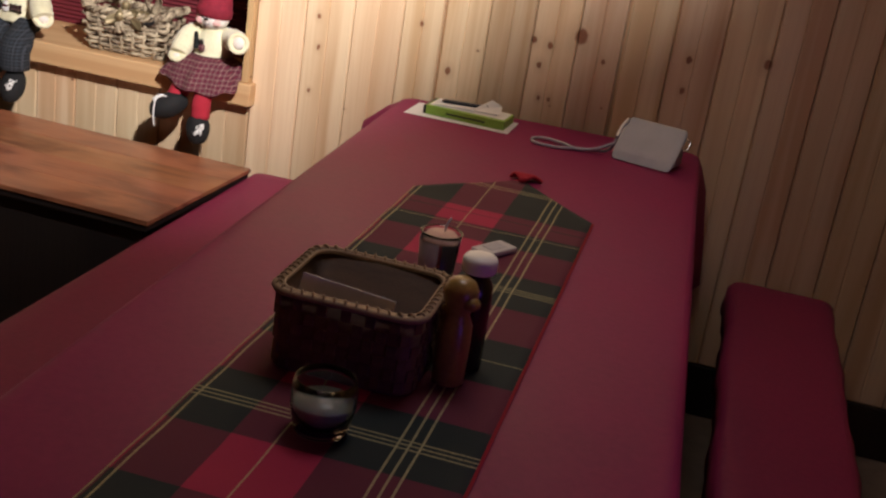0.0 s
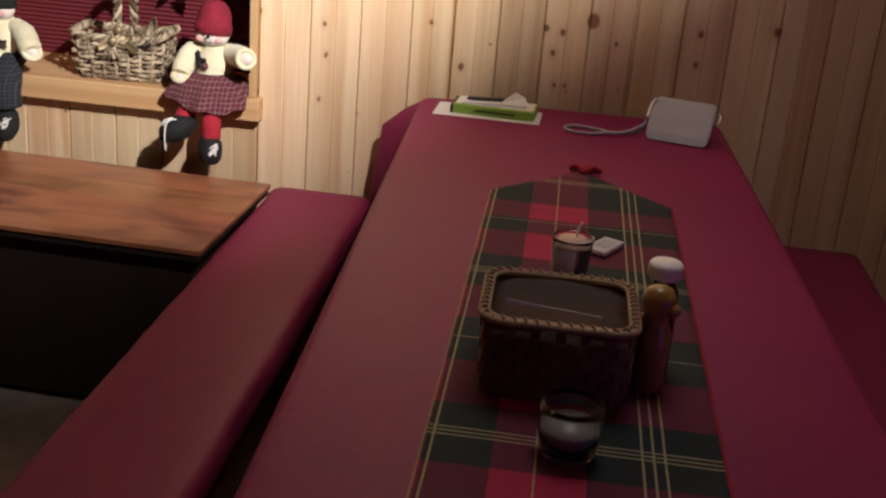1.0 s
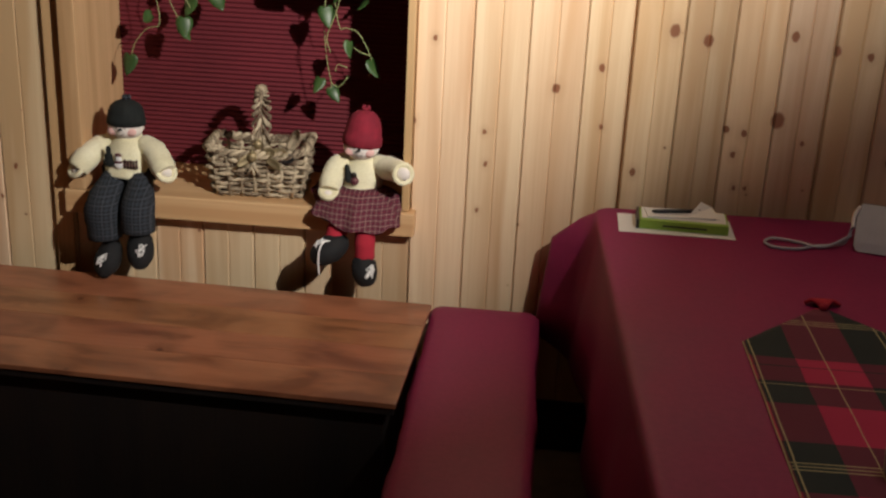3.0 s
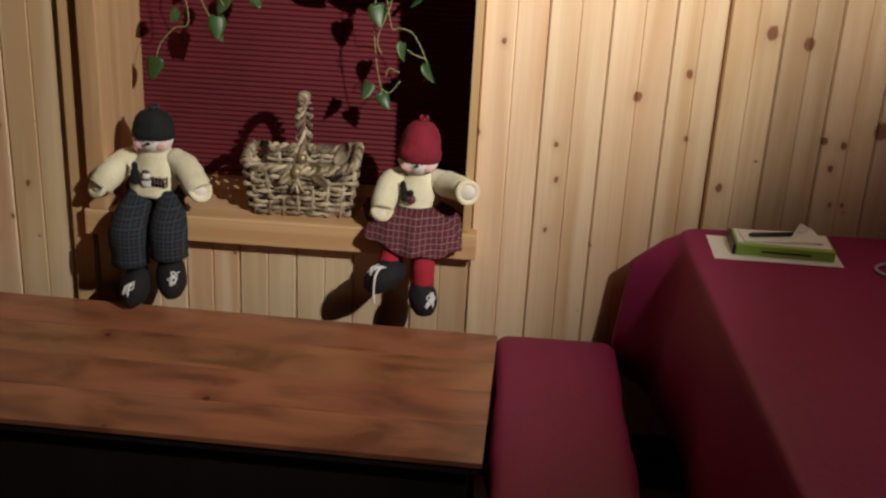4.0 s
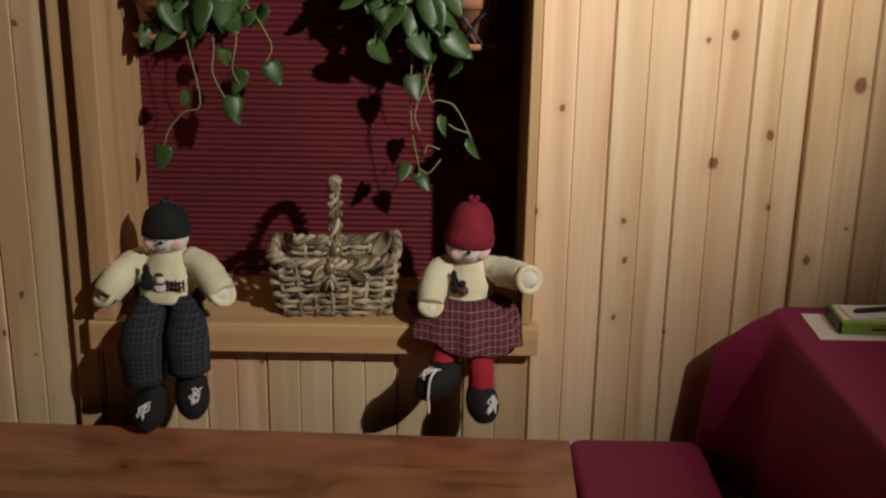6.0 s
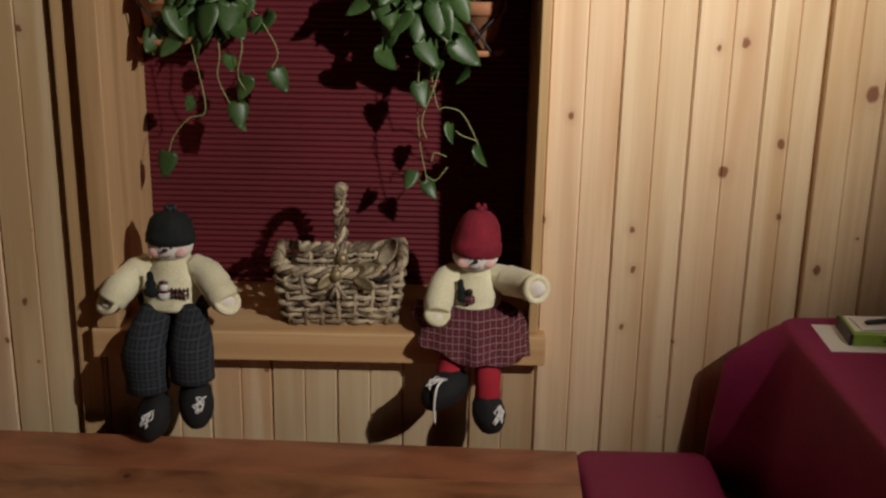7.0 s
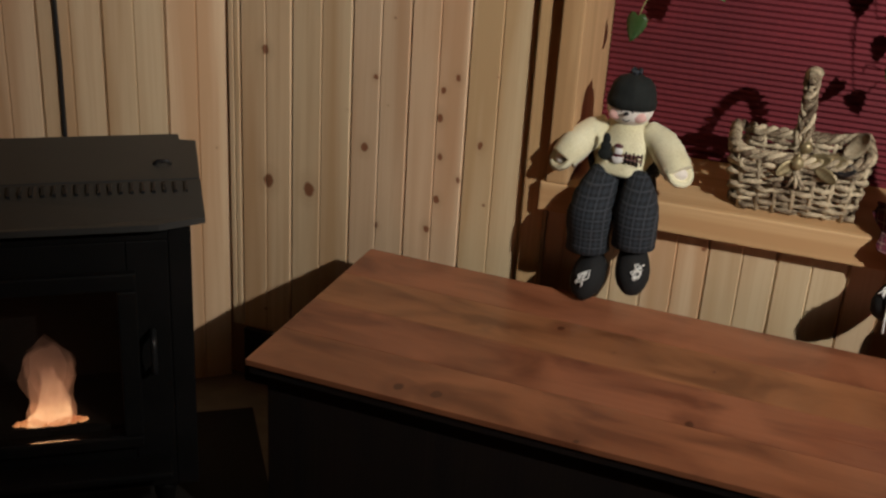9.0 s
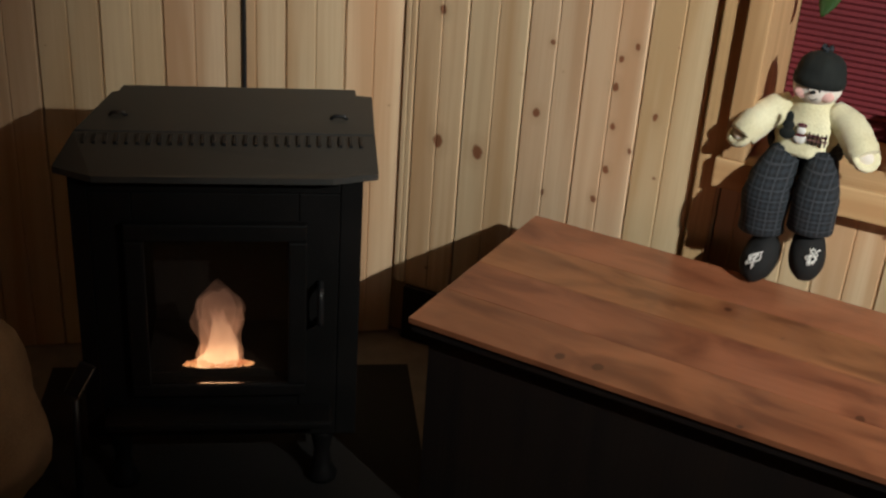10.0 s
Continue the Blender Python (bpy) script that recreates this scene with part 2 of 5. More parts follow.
# the clearest knots of the boarded wall: x, z, radius
KNOTS = [(-0.985, 0.915, 0.009), (-0.801, 0.898, 0.007), (-0.793, 0.812, 0.007), (-0.628, 1.021, 0.012), (-0.518, 1.081, 0.009), (-0.507, 0.931, 0.007),
         (-0.417, 0.819, 0.009), (-0.350, 1.183, 0.016), (-0.267, 1.164, 0.015), (-0.061, 1.186, 0.012), (-0.074, 0.977, 0.020), (-0.197, 0.946, 0.009),
         (-0.152, 0.939, 0.009), (-0.172, 0.882, 0.008), (-0.160, 0.795, 0.006), (-0.131, 0.796, 0.006), (-0.606, 1.278, 0.010), (-0.657, 1.267, 0.006),
         (-0.937, 1.129, 0.007), (-0.808, 0.685, 0.006), (0.043, 1.157, 0.012), (0.124, 1.148, 0.010), (0.210, 0.969, 0.010), (0.209, 0.887, 0.008)]
KNOTS_CORNER = [(-2.320, 0.668, 0.010), (-2.565, 0.856, 0.010), (-2.111, 0.856, 0.007), (-2.143, 0.825, 0.007), (-2.147, 0.763, 0.009), (-2.142, 0.675, 0.007),
                (-2.145, 0.575, 0.008), (-2.165, 0.500, 0.008), (-2.286, 0.485, 0.006), (-2.097, 0.629, 0.006), (-2.053, 0.714, 0.007), (-2.455, 0.542, 0.016),
                (-2.558, 0.546, 0.015), (-2.298, 0.833, 0.006), (-2.014, 1.280, 0.008), (-2.051, 0.717, 0.006), (0.405, 0.995, 0.012), (-0.007, 0.922, 0.007)]
PINE = wood("pine_board", (0.735, 0.552, 0.360), (0.570, 0.362, 0.205), (0.20, 0.062, 0.026), "Z", 0.36, 0.75, 0.26, lines=0.16, marks=KNOTS + KNOTS_CORNER)
PINE_X = wood("pine_sill_board", (0.68, 0.44, 0.24), (0.53, 0.30, 0.15), (0.14, 0.06, 0.025), "X", 0.45, 0.9, 0.1)
PINE_TRIM = wood("pine_trim", (0.64, 0.41, 0.22), (0.46, 0.27, 0.13), (0.12, 0.05, 0.02), "Z", 0.45, 0.8, 0.15)
STAVE = wood("stained_stave", (0.33, 0.128, 0.062), (0.160, 0.055, 0.027), (0.07, 0.020, 0.010), "X", 0.32, 1.3, 0.16, 0.75, 0.35, 4.6, 0.07)
# near-black dark wood; on the bench this colour holds the shade under its top
DARK_SHADED_WOOD = wood("stained_and_shaded_wood", (0.012, 0.006, 0.004), (0.006, 0.003, 0.003), (0.01, 0.005, 0.003), "Z", 0.6, 0.0, 0.1)
TABLE_WOOD = wood("varnished_table_wood", (0.36, 0.20, 0.09), (0.2, 0.1, 0.04), (0.08, 0.04, 0.02), "Y", 0.45, 0.0, 0.2)
VINYL = plain("red_vinyl_cloth", (0.212, 0.016, 0.074), (0.258, 0.022, 0.088), 22, 0.50, 0, 0.10, specular=0.14)
VINYL_SEAT = plain("red_bench_cloth", (0.185, 0.016, 0.058), (0.230, 0.022, 0.070), 22, 0.52, 0, 0.12, specular=0.22)
TARTAN = tartan("tartan_cloth")
PLEAT = plain("red_pleated_fabric", (0.105, 0.007, 0.014), (0.140, 0.010, 0.019), 40, 0.8, 0, 0.2)
CARPET = plain("beige_carpet", (0.15, 0.12, 0.09), (0.21, 0.17, 0.13), 120, 0.95, 0, 0.6)
PLASTER = plain("ceiling_board", (0.55, 0.42, 0.28), (0.62, 0.50, 0.34), 6, 0.7)
BLACK_STEEL = plain("black_stove_enamel", (0.004, 0.004, 0.004), (0.008, 0.007, 0.007), 60, 0.6, 0.0, 0.25, specular=0.25)
GREY_STEEL = plain("charcoal_stove_enamel", (0.042, 0.042, 0.040), (0.055, 0.055, 0.052), 80, 0.5, 0.0, 0.2)
# soot of the firebox; the same black puts shade on the floor sheet
SOOT_AND_SHADE = plain("soot_and_floor_shade", (0.004, 0.003, 0.003), (0.009, 0.007, 0.006), 30, 0.9)
CHROME = plain("chrome", (0.6, 0.6, 0.62), (0.7, 0.7, 0.72), 30, 0.25, 1.0, 0.05)
BRASS = plain("old_brass", (0.24, 0.19, 0.10), (0.46, 0.38, 0.22), 60, 0.45, 0.55, 0.2)
WICKER_DARK = plain("dark_woven_splint", (0.075, 0.035, 0.018), (0.15, 0.078, 0.040), 60, 0.6, 0, 0.3, (1, 1, 6))
WICKER_RIM = plain("tan_lashing", (0.26, 0.17, 0.09), (0.42, 0.29, 0.17), 80, 0.7, 0, 0.3)
RUSH = plain("bleached_rush_straw", (0.085, 0.050, 0.028), (0.60, 0.50, 0.34), 110, 0.8, 0, 1.0, (1, 1, 1), 0, 3.0, 0.08)
PAPER = plain("white_paper", (0.74, 0.74, 0.72), (0.80, 0.80, 0.78), 20, 0.8, 0, 0.05)
GREEN_CARD = plain("lime_green_card", (0.24, 0.42, 0.05), (0.30, 0.48, 0.07), 20, 0.5, 0, 0.05)
INK = plain("black_plastic", (0.015, 0.015, 0.016), (0.022, 0.022, 0.024), 40, 0.4, 0, 0.05)
GREY_CLOTH = plain("grey_pouch_cloth", (0.38, 0.39, 0.43), (0.46, 0.47, 0.51), 90, 0.7, 0, 0.3)
GREY_PLASTIC = plain("silver_grey_plastic", (0.46, 0.46, 0.48), (0.52, 0.52, 0.54), 40, 0.4, 0, 0.05)
WHITE_PLASTIC = plain("white_plastic", (0.80, 0.78, 0.72), (0.85, 0.83, 0.78), 30, 0.45, 0, 0.05)
AMBER = plain("amber_bottle", (0.24, 0.14, 0.035), (0.36, 0.22, 0.06), 40, 0.3, 0, 0.1)
DARK_GLASS = plain("dark_brown_bottle", (0.020, 0.008, 0.005), (0.032, 0.012, 0.007), 40, 0.22, 0, 0.03)
WAX = plain("pale_pink_wax", (0.58, 0.36, 0.28), (0.68, 0.46, 0.36), 40, 0.6, 0, 0.1)
CANDLE_LABEL = plain("pale_candle_label", (0.30, 0.26, 0.24), (0.37, 0.32, 0.3), 40, 0.6, 0, 0.05)
TERRACOTTA = plain("terracotta", (0.33, 0.14, 0.07), (0.44, 0.20, 0.10), 50, 0.85, 0, 0.3)
SOIL = plain("potting_soil", (0.03, 0.02, 0.015), (0.06, 0.04, 0.03), 150, 0.95, 0, 0.8)
LEAF = plain("pothos_leaf", (0.018, 0.052, 0.012), (0.062, 0.118, 0.032), 60, 0.45, 0, 0.15, (1, 1, 1), 0, 2.0)
VINE = plain("pale_vine", (0.24, 0.27, 0.10), (0.34, 0.36, 0.16), 60, 0.6, 0, 0.1)
FLEECE = plain("cream_fleece", (0.62, 0.57, 0.36), (0.86, 0.82, 0.60), 70, 0.95, 0, 1.0, sheen=0.3)
FACE_CLOTH = plain("white_felt", (0.72, 0.66, 0.60), (0.80, 0.75, 0.70), 120, 0.95, 0, 0.3)
BLUSH = plain("pink_felt", (0.72, 0.42, 0.38), (0.78, 0.50, 0.46), 120, 0.95, 0, 0.3)
BLACK_KNIT = knit("black_knit", (0.003, 0.005, 0.005), (0.009, 0.012, 0.011))
RED_KNIT = knit("crimson_knit", (0.16, 0.006, 0.018), (0.26, 0.012, 0.030))
RED_FELT = plain("red_felt", (0.34, 0.012, 0.028), (0.42, 0.02, 0.04), 120, 0.95, 0, 0.3)
SHOE = plain("black_shoe_felt", (0.003, 0.003, 0.004), (0.007, 0.007, 0.008), 120, 0.85, 0, 0.3)
NAVY_CHECK = checks("charcoal_check_cloth", (0.008, 0.010, 0.014), (0.022, 0.028, 0.038), (0.060, 0.068, 0.085), 0.020)
RED_CHECK = checks("burgundy_check_cloth", (0.050, 0.008, 0.018), (0.13, 0.012, 0.030), (0.42, 0.25, 0.22), 0.0125)
FIRE = glow("pellet_fire", (1.0, 0.58, 0.30), (0.42, 0.17, 0.11), 3.0, 0.0, 0.17, 0.045)
VEIL = glow("thin_fire", (1.0, 0.42, 0.20), (0.42, 0.20, 0.13), 2.2, 0.0, 0.17, 0.014, 0.14, 0.05)
EMBER = glow("embers", (1.0, 0.45, 0.18), (0.5, 0.09, 0.03), 1.6, 0.0, 0.022)


def glass(name, tint, rough=0.02):
    mat, nt, bsdf = nodes_of(name)
    bsdf.inputs["Base Color"].default_value = (*tint, 1)
    bsdf.inputs["Transmission Weight"].default_value = 1.0
    bsdf.inputs["Roughness"].default_value = rough
    bsdf.inputs["IOR"].default_value = 1.45
    return mat


CLEAR = glass("clear_glass", (0.95, 0.97, 0.96))
SMOKED = glass("stove_door_glass", (0.55, 0.5, 0.45))
LIQUID = plain("cloudy_wax_fill", (0.17, 0.19, 0.17), (0.22, 0.24, 0.22), 20, 0.4, 0, 0.02)


# ---------------------------------------------------------------- mesh helpers
def emit(bm, name, mats):
    bmesh.ops.recalc_face_normals(bm, faces=bm.faces)
    me = bpy.data.meshes.new(name)
    bm.to_mesh(me)
    bm.free()
    for m in mats if isinstance(mats, (list, tuple)) else [mats]:
        me.materials.append(m)
    return me


def part(name, bm, material, parent, label=""):
    ob = new(name, emit(bm, name, material) if isinstance(bm, bmesh.types.BMesh) else bm)
    ob.parent = parent
    if label:
        ob["label"] = label
    return ob


def thing(name, label, category, at=(0, 0, 0), turn=0.0, group="", kind="", bm=None, material=None):
    ob = new(name, emit(bm, name, material) if bm else None)
    ob.matrix_world = pose(*at, 0, 0, turn)
    return tagged(ob, label, category, group, kind)


def box(bm, x0, x1, y0, y1, z0, z1, bevel=0.0, mi=0, m=None):
    vs = [bm.verts.new((x, y, z)) for z in (z0, z1) for y in (y0, y1) for x in (x0, x1)]
    fs = [bm.faces.new([vs[i] for i in f]) for f in ((0, 2, 3, 1), (4, 5, 7, 6), (0, 1, 5, 4), (2, 6, 7, 3), (0, 4, 6, 2), (1, 3, 7, 5))]
    if bevel:
        es = list({e for f in fs for e in f.edges})
        r = bmesh.ops.bevel(bm, geom=es, offset=bevel, segments=2, affect="EDGES", profile=0.6)
        fs = list({f for v in vs if v.is_valid for f in v.link_faces} | set(r["faces"]) | {f for f in fs if f.is_valid})
        vs = list({v for f in fs for v in f.verts})
    for f in fs:
        f.material_index = mi
    if m is not None:
        bmesh.ops.transform(bm, matrix=m, verts=vs)
    return bm


def nb():
    return bmesh.new()


def bx(x0, x1, y0, y1, z0, z1, bevel=0.0):
    return box(nb(), x0, x1, y0, y1, z0, z1, bevel)


def loft(bm, rings, mi=0, closed=True, caps=True, smooth=True):
    """Skin over rings of equally many points."""
    rows = [[bm.verts.new(p) for p in ring] for ring in rings]
    n = len(rows[0])
    for a, b in zip(rows, rows[1:]):
        for i in range(n if closed else n - 1):
            j = (i + 1) % n
            f = bm.faces.new((a[i], a[j], b[j], b[i]))
            f.material_index, f.smooth = mi, smooth
    if caps and closed:
        for row in (rows[0], rows[-1]):
            f = bm.faces.new(row)
            f.material_index = mi
    return rows


def lathe(bm, profile, seg=24, c=(0, 0, 0), mi=0, m=None, caps=True):
    rings = []
    for r, z in profile:
        ring = [Vector((r * math.cos(2 * math.pi * i / seg), r * math.sin(2 * math.pi * i / seg), z)) for i in range(seg)]
        rings.append([(m @ p if m is not None else p) + Vector(c) for p in ring])
    loft(bm, rings, mi, caps=caps)
    return bm


def blob(bm, c, r, mi=0, m=None, u=14, v=10, lump=0.0, seed=0):
    """An ellipsoid, lumpy where it is stuffed."""
    rings = []
    for j in range(v + 1):
        th = math.pi * (0.03 + 0.94 * j / v)
        ring = []
        for i in range(u):
            ph = 2 * math.pi * i / u
            d = Vector((math.sin(th) * math.cos(ph), math.sin(th) * math.sin(ph), -math.cos(th)))
            k = 1 + lump * noise.noise(d * 2.2 + Vector((seed, 0, 0)))
            p = Vector((d.x * r[0], d.y * r[1], d.z * r[2])) * k
            ring.append((m @ p if m is not None else p) + Vector(c))
        rings.append(ring)
    loft(bm, rings, mi)
    return bm


def smooth_path(pts, n=6):
    """Catmull-Rom through the points."""
    ps = [Vector(p) for p in pts]
    ps = [ps[0] * 2 - ps[1]] + ps + [ps[-1] * 2 - ps[-2]]
    out = []
    for a, b, c, d in zip(ps, ps[1:], ps[2:], ps[3:]):
        for k in range(n):
            t = k / n
            out.append(0.5 * (2 * b + (c - a) * t + (2 * a - 5 * b + 4 * c - d) * t * t + (3 * b - a - 3 * c + d) * t ** 3))
    out.append(ps[-2])
    return out


def tube(bm, pts, radius, seg=8, mi=0, closed=False, flat=1.0):
    """A round or flattened strand along a path; radius may be a list."""
    ps = [Vector(p) for p in pts]
    n = len(ps)
    rings, side = [], None
    for i, p in enumerate(ps):
        a = ps[(i - 1) % n] if (closed or i > 0) else p
        b = ps[(i + 1) % n] if (closed or i < n - 1) else p
        d = (b - a).normalized()
        if side is None:
            side = d.orthogonal().normalized()
        side = (side - d * side.dot(d)).normalized()
        up = d.cross(side)
        r = radius[i] if isinstance(radius, (list, tuple)) else radius
        rings.append([p + (side * math.cos(2 * math.pi * k / seg) + up * math.sin(2 * math.pi * k / seg) * flat) * r for k in range(seg)])
    if closed:
        rings.append(rings[0])
    loft(bm, rings, mi, caps=not closed)
    return bm


def rounded(w, d, r, n=6):
    """The outline of a rounded rectangle, counter-clockwise."""
    out = []
    for cx, cy, a0 in ((w - r, d - r, 0), (-w + r, d - r, 90), (-w + r, -d + r, 180), (w - r, -d + r, 270)):
        for k in range(n + 1):
            a = radians(a0 + 90 * k / n)
            out.append((cx + r * math.cos(a), cy + r * math.sin(a)))
    return out


# ---------------------------------------------------------------- the room
WALL_Y, CEIL = 2.93, 2.32
WX0, WX1, WZ0, WZ1, BACK = -1.893, -0.985, 0.675, 1.80, 3.24
DIAG = (-2.66, 2.93)
DIAG_DIR, DIAG_N = Vector((-0.788, -0.616, 0)), Vector((0.616, -0.788, 0))

floor = thing("floor", "beige short-pile carpet over the whole room", "floor", kind="structure",
              bm=bx(-4.4, 2.0, -2.9, 3.6, -0.1, 0), material=CARPET)
ceiling = thing("ceiling", "plain wooden ceiling above the lamp", "ceiling", kind="structure",
                bm=bx(-4.4, 2.0, -2.9, 3.6, CEIL, CEIL + 0.1), material=PLASTER)

bm = nb()
box(bm, -2.9, WX0 + 0.022, 2.95, 3.36, 0, CEIL)
box(bm, WX1 - 0.008, 2.0, 2.95, 3.36, 0, CEIL)
box(bm, WX0 + 0.022, WX1 - 0.008, 2.95, 3.36, 0, 0.62)
box(bm, WX0 + 0.022, WX1 - 0.008, 2.95, 3.36, WZ1 + 0.02, CEIL)
wall_north = thing("wall_north", "knotty pine tongue-and-groove boarded wall with window", "wall", kind="structure", bm=bm, material=PINE_TRIM)
wall_diag = thing("wall_northwest", "knotty pine boarded corner wall behind the stove", "wall", (DIAG[0], DIAG[1], 0), 180 + 38, kind="structure",
                  bm=bx(0, 1.6, -0.15, -0.02, 0, CEIL), material=PINE_TRIM)
wall_west = thing("wall_west", "pine boarded side wall", "wall", kind="structure", bm=bx(-3.9, -3.75, -2.9, 2.1, 0, CEIL), material=PINE_TRIM)
wall_east = thing("wall_east", "pine boarded side wall", "wall", kind="structure", bm=bx(1.75, 1.9, -2.9, 2.95, 0, CEIL), material=PINE_TRIM)
wall_south = thing("wall_south", "pine boarded wall at the far side of the room", "wall", kind="structure", bm=bx(-3.9, 1.9, -2.9, -2.75, 0, CEIL), material=PINE_TRIM)

thing("baseboard", "dark-stained baseboard along the pine wall", "baseboard", kind="structure",
      bm=bx(-2.62, 1.74, 2.914, 2.929, 0.001, 0.15, 0.003), material=DARK_SHADED_WOOD)

# ---- window: a deep pine-lined recess with a thick sill
window = thing("window_1", "deep pine-lined window recess with thick pine sill", "window", kind="structure")
bm = bx(WX0, -1.848, 2.89, BACK, WZ0 + 0.001, WZ1, 0.003)
part("jamb", bm, PINE_TRIM, window)
part("jamb", bx(-1.004, WX1, 2.905, BACK, WZ0 + 0.001, WZ1, 0.003), PINE_TRIM, window)
part("head", bx(WX0, WX1, 2.90, BACK, WZ1 + 0.001, WZ1 + 0.03, 0.003), PINE_X, window)
sill = part("sill", bx(-1.905, -0.968, 2.888, BACK, 0.611, WZ0, 0.004), PINE_X, window, "thick knotty pine sill board")
part("window_frame", bx(WX0, WX1, BACK + 0.001, BACK + 0.02, 0.62, WZ1 + 0.03), PINE_TRIM, window)
part("casing", bx(-1.945, -1.897, 2.914, 2.929, 0.40, WZ1, 0.004), PINE_TRIM, window, "narrow pine strip beside the recess")

# ---- pleated blind
bm = nb()
n = 84
pitch = (WZ1 - 0.004 - 0.68) / n
front, back = [], []
for i in range(2 * n + 1):
    z = 0.68 + i * pitch / 2
    y = 3.205 + (0.0028 if i % 2 else -0.0028)
    front.append((y, z))
rows = []
for x in (-1.846, -1.006):
    rows.append([bm.verts.new((x, y, z)) for y, z in front] + [bm.verts.new((x, y + 0.002, z)) for y, z in reversed(front)])
for i in range(len(rows[0])):
    j = (i + 1) % len(rows[0])
    bm.faces.new((rows[0][i], rows[0][j], rows[1][j], rows[1][i]))
blind = thing("pleated_blind", "lowered dark red pleated fabric window blind", "blind")
part("fabric", bm, PLEAT, blind)
part("bottom_rail", bx(-1.846, -1.006, 3.196, 3.214, 0.6755, 0.684, 0.002), PLEAT, blind)

# ---------------------------------------------------------------- wooden bench under the window
bench = thing("wooden_bench", "long red-brown varnished wooden bench under the window", "bench", (-1.594, 2.545, 0), -2.1)
L, Dp = 1.36, 0.555
y = -Dp / 2
rng = random.Random(4)
for w in (0.139, 0.138, 0.139, 0.138):
    cuts = [-L / 2, L / 2]
    for a, b in zip(cuts, cuts[1:]):
        st = bx(-(b - a) / 2 + 0.0002, (b - a) / 2 - 0.0002, 0.0002, w - 0.0002, 0.018, 0.030, 0.0015)
        ob = part("plank", st, STAVE, bench)
        ob.location = ((a + b) / 2, y, 0.435)
    y += w
# near-black edge, panels and legs carry the bench's own shade in their colour
part("edge_band", bx(-L / 2 + 0.005, L / 2 - 0.005, -Dp / 2 + 0.005, Dp / 2 - 0.005, 0.4345, 0.4528, 0.003), DARK_SHADED_WOOD, bench, "edge under the top, its shade put into the colour")
part("apron", bx(-L / 2 + 0.03, L / 2 - 0.03, -Dp / 2 + 0.03, -Dp / 2 + 0.05, 0.02, 0.434, 0.002), DARK_SHADED_WOOD, bench, "front panel, its shade put into the colour")
part("apron", bx(-L / 2 + 0.03, L / 2 - 0.03, Dp / 2 - 0.05, Dp / 2 - 0.03, 0.02, 0.434, 0.002), DARK_SHADED_WOOD, bench)
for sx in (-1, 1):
    part("side_panel", bx(*sorted((sx * (L / 2 - 0.03), sx * (L / 2 - 0.05))), -Dp / 2 + 0.051, Dp / 2 - 0.051, 0.02, 0.434, 0.002), DARK_SHADED_WOOD, bench)
for sx in (-1, 1):
    for sy in (-1, 1):
        part("leg", bx(*sorted((sx * (L / 2 - 0.052), sx * (L / 2 - 0.11))), *sorted((sy * (Dp / 2 - 0.052), sy * (Dp / 2 - 0.11))), 0, 0.434, 0.004), DARK_SHADED_WOOD, bench)

# ---------------------------------------------------------------- table, cloth, benches
TX0, TX1, TY0, TY1, TOP = -0.459, 0.332, 0.52, 2.868, 0.740
TURN = 2.2  # the table stands a little askew to the wall
table = thing("trestle_table", "long wooden picnic table hidden under its cloth", "table", ((TX0 + TX1) / 2, (TY0 + TY1) / 2, 0), TURN)
hw, hl = (TX1 - TX0) / 2, (TY1 - TY0) / 2
for i in range(6):
    w = 2 * hw / 6
    part("tabletop_plank", bx(-hw + i * w + 0.002, -hw + (i + 1) * w - 0.002, -hl, hl, TOP - 0.04, TOP - 0.003, 0.004), TABLE_WOOD, table)
for sy in (-1, 1):
    part("cross_beam", bx(-hw + 0.03, hw - 0.03, sy * (hl - 0.3) - 0.03, sy * (hl - 0.3) + 0.03, TOP - 0.12, TOP - 0.041, 0.004), TABLE_WOOD, table)
    for sx in (-1, 1):
        part("leg", bx(sx * 0.27 - 0.045, sx * 0.27 + 0.045, sy * (hl - 0.3) - 0.031, sy * (hl - 0.3) + 0.031, 0, TOP - 0.121, 0.005), TABLE_WOOD, table)

bm = nb()
ring0 = rounded(hw + 0.004, hl + 0.004, 0.035, 8)
cx, cy = (TX0 + TX1) / 2, (TY0 + TY1) / 2
# dense outline so that the folds can run down
outline = []
for (ax, ay), (bx_, by_) in zip(ring0, ring0[1:] + ring0[:1]):
    steps = max(1, int(math.hypot(bx_ - ax, by_ - ay) / 0.04))
    outline += [(ax + (bx_ - ax) * k / steps, ay + (by_ - ay) * k / steps) for k in range(steps)]
rings = []
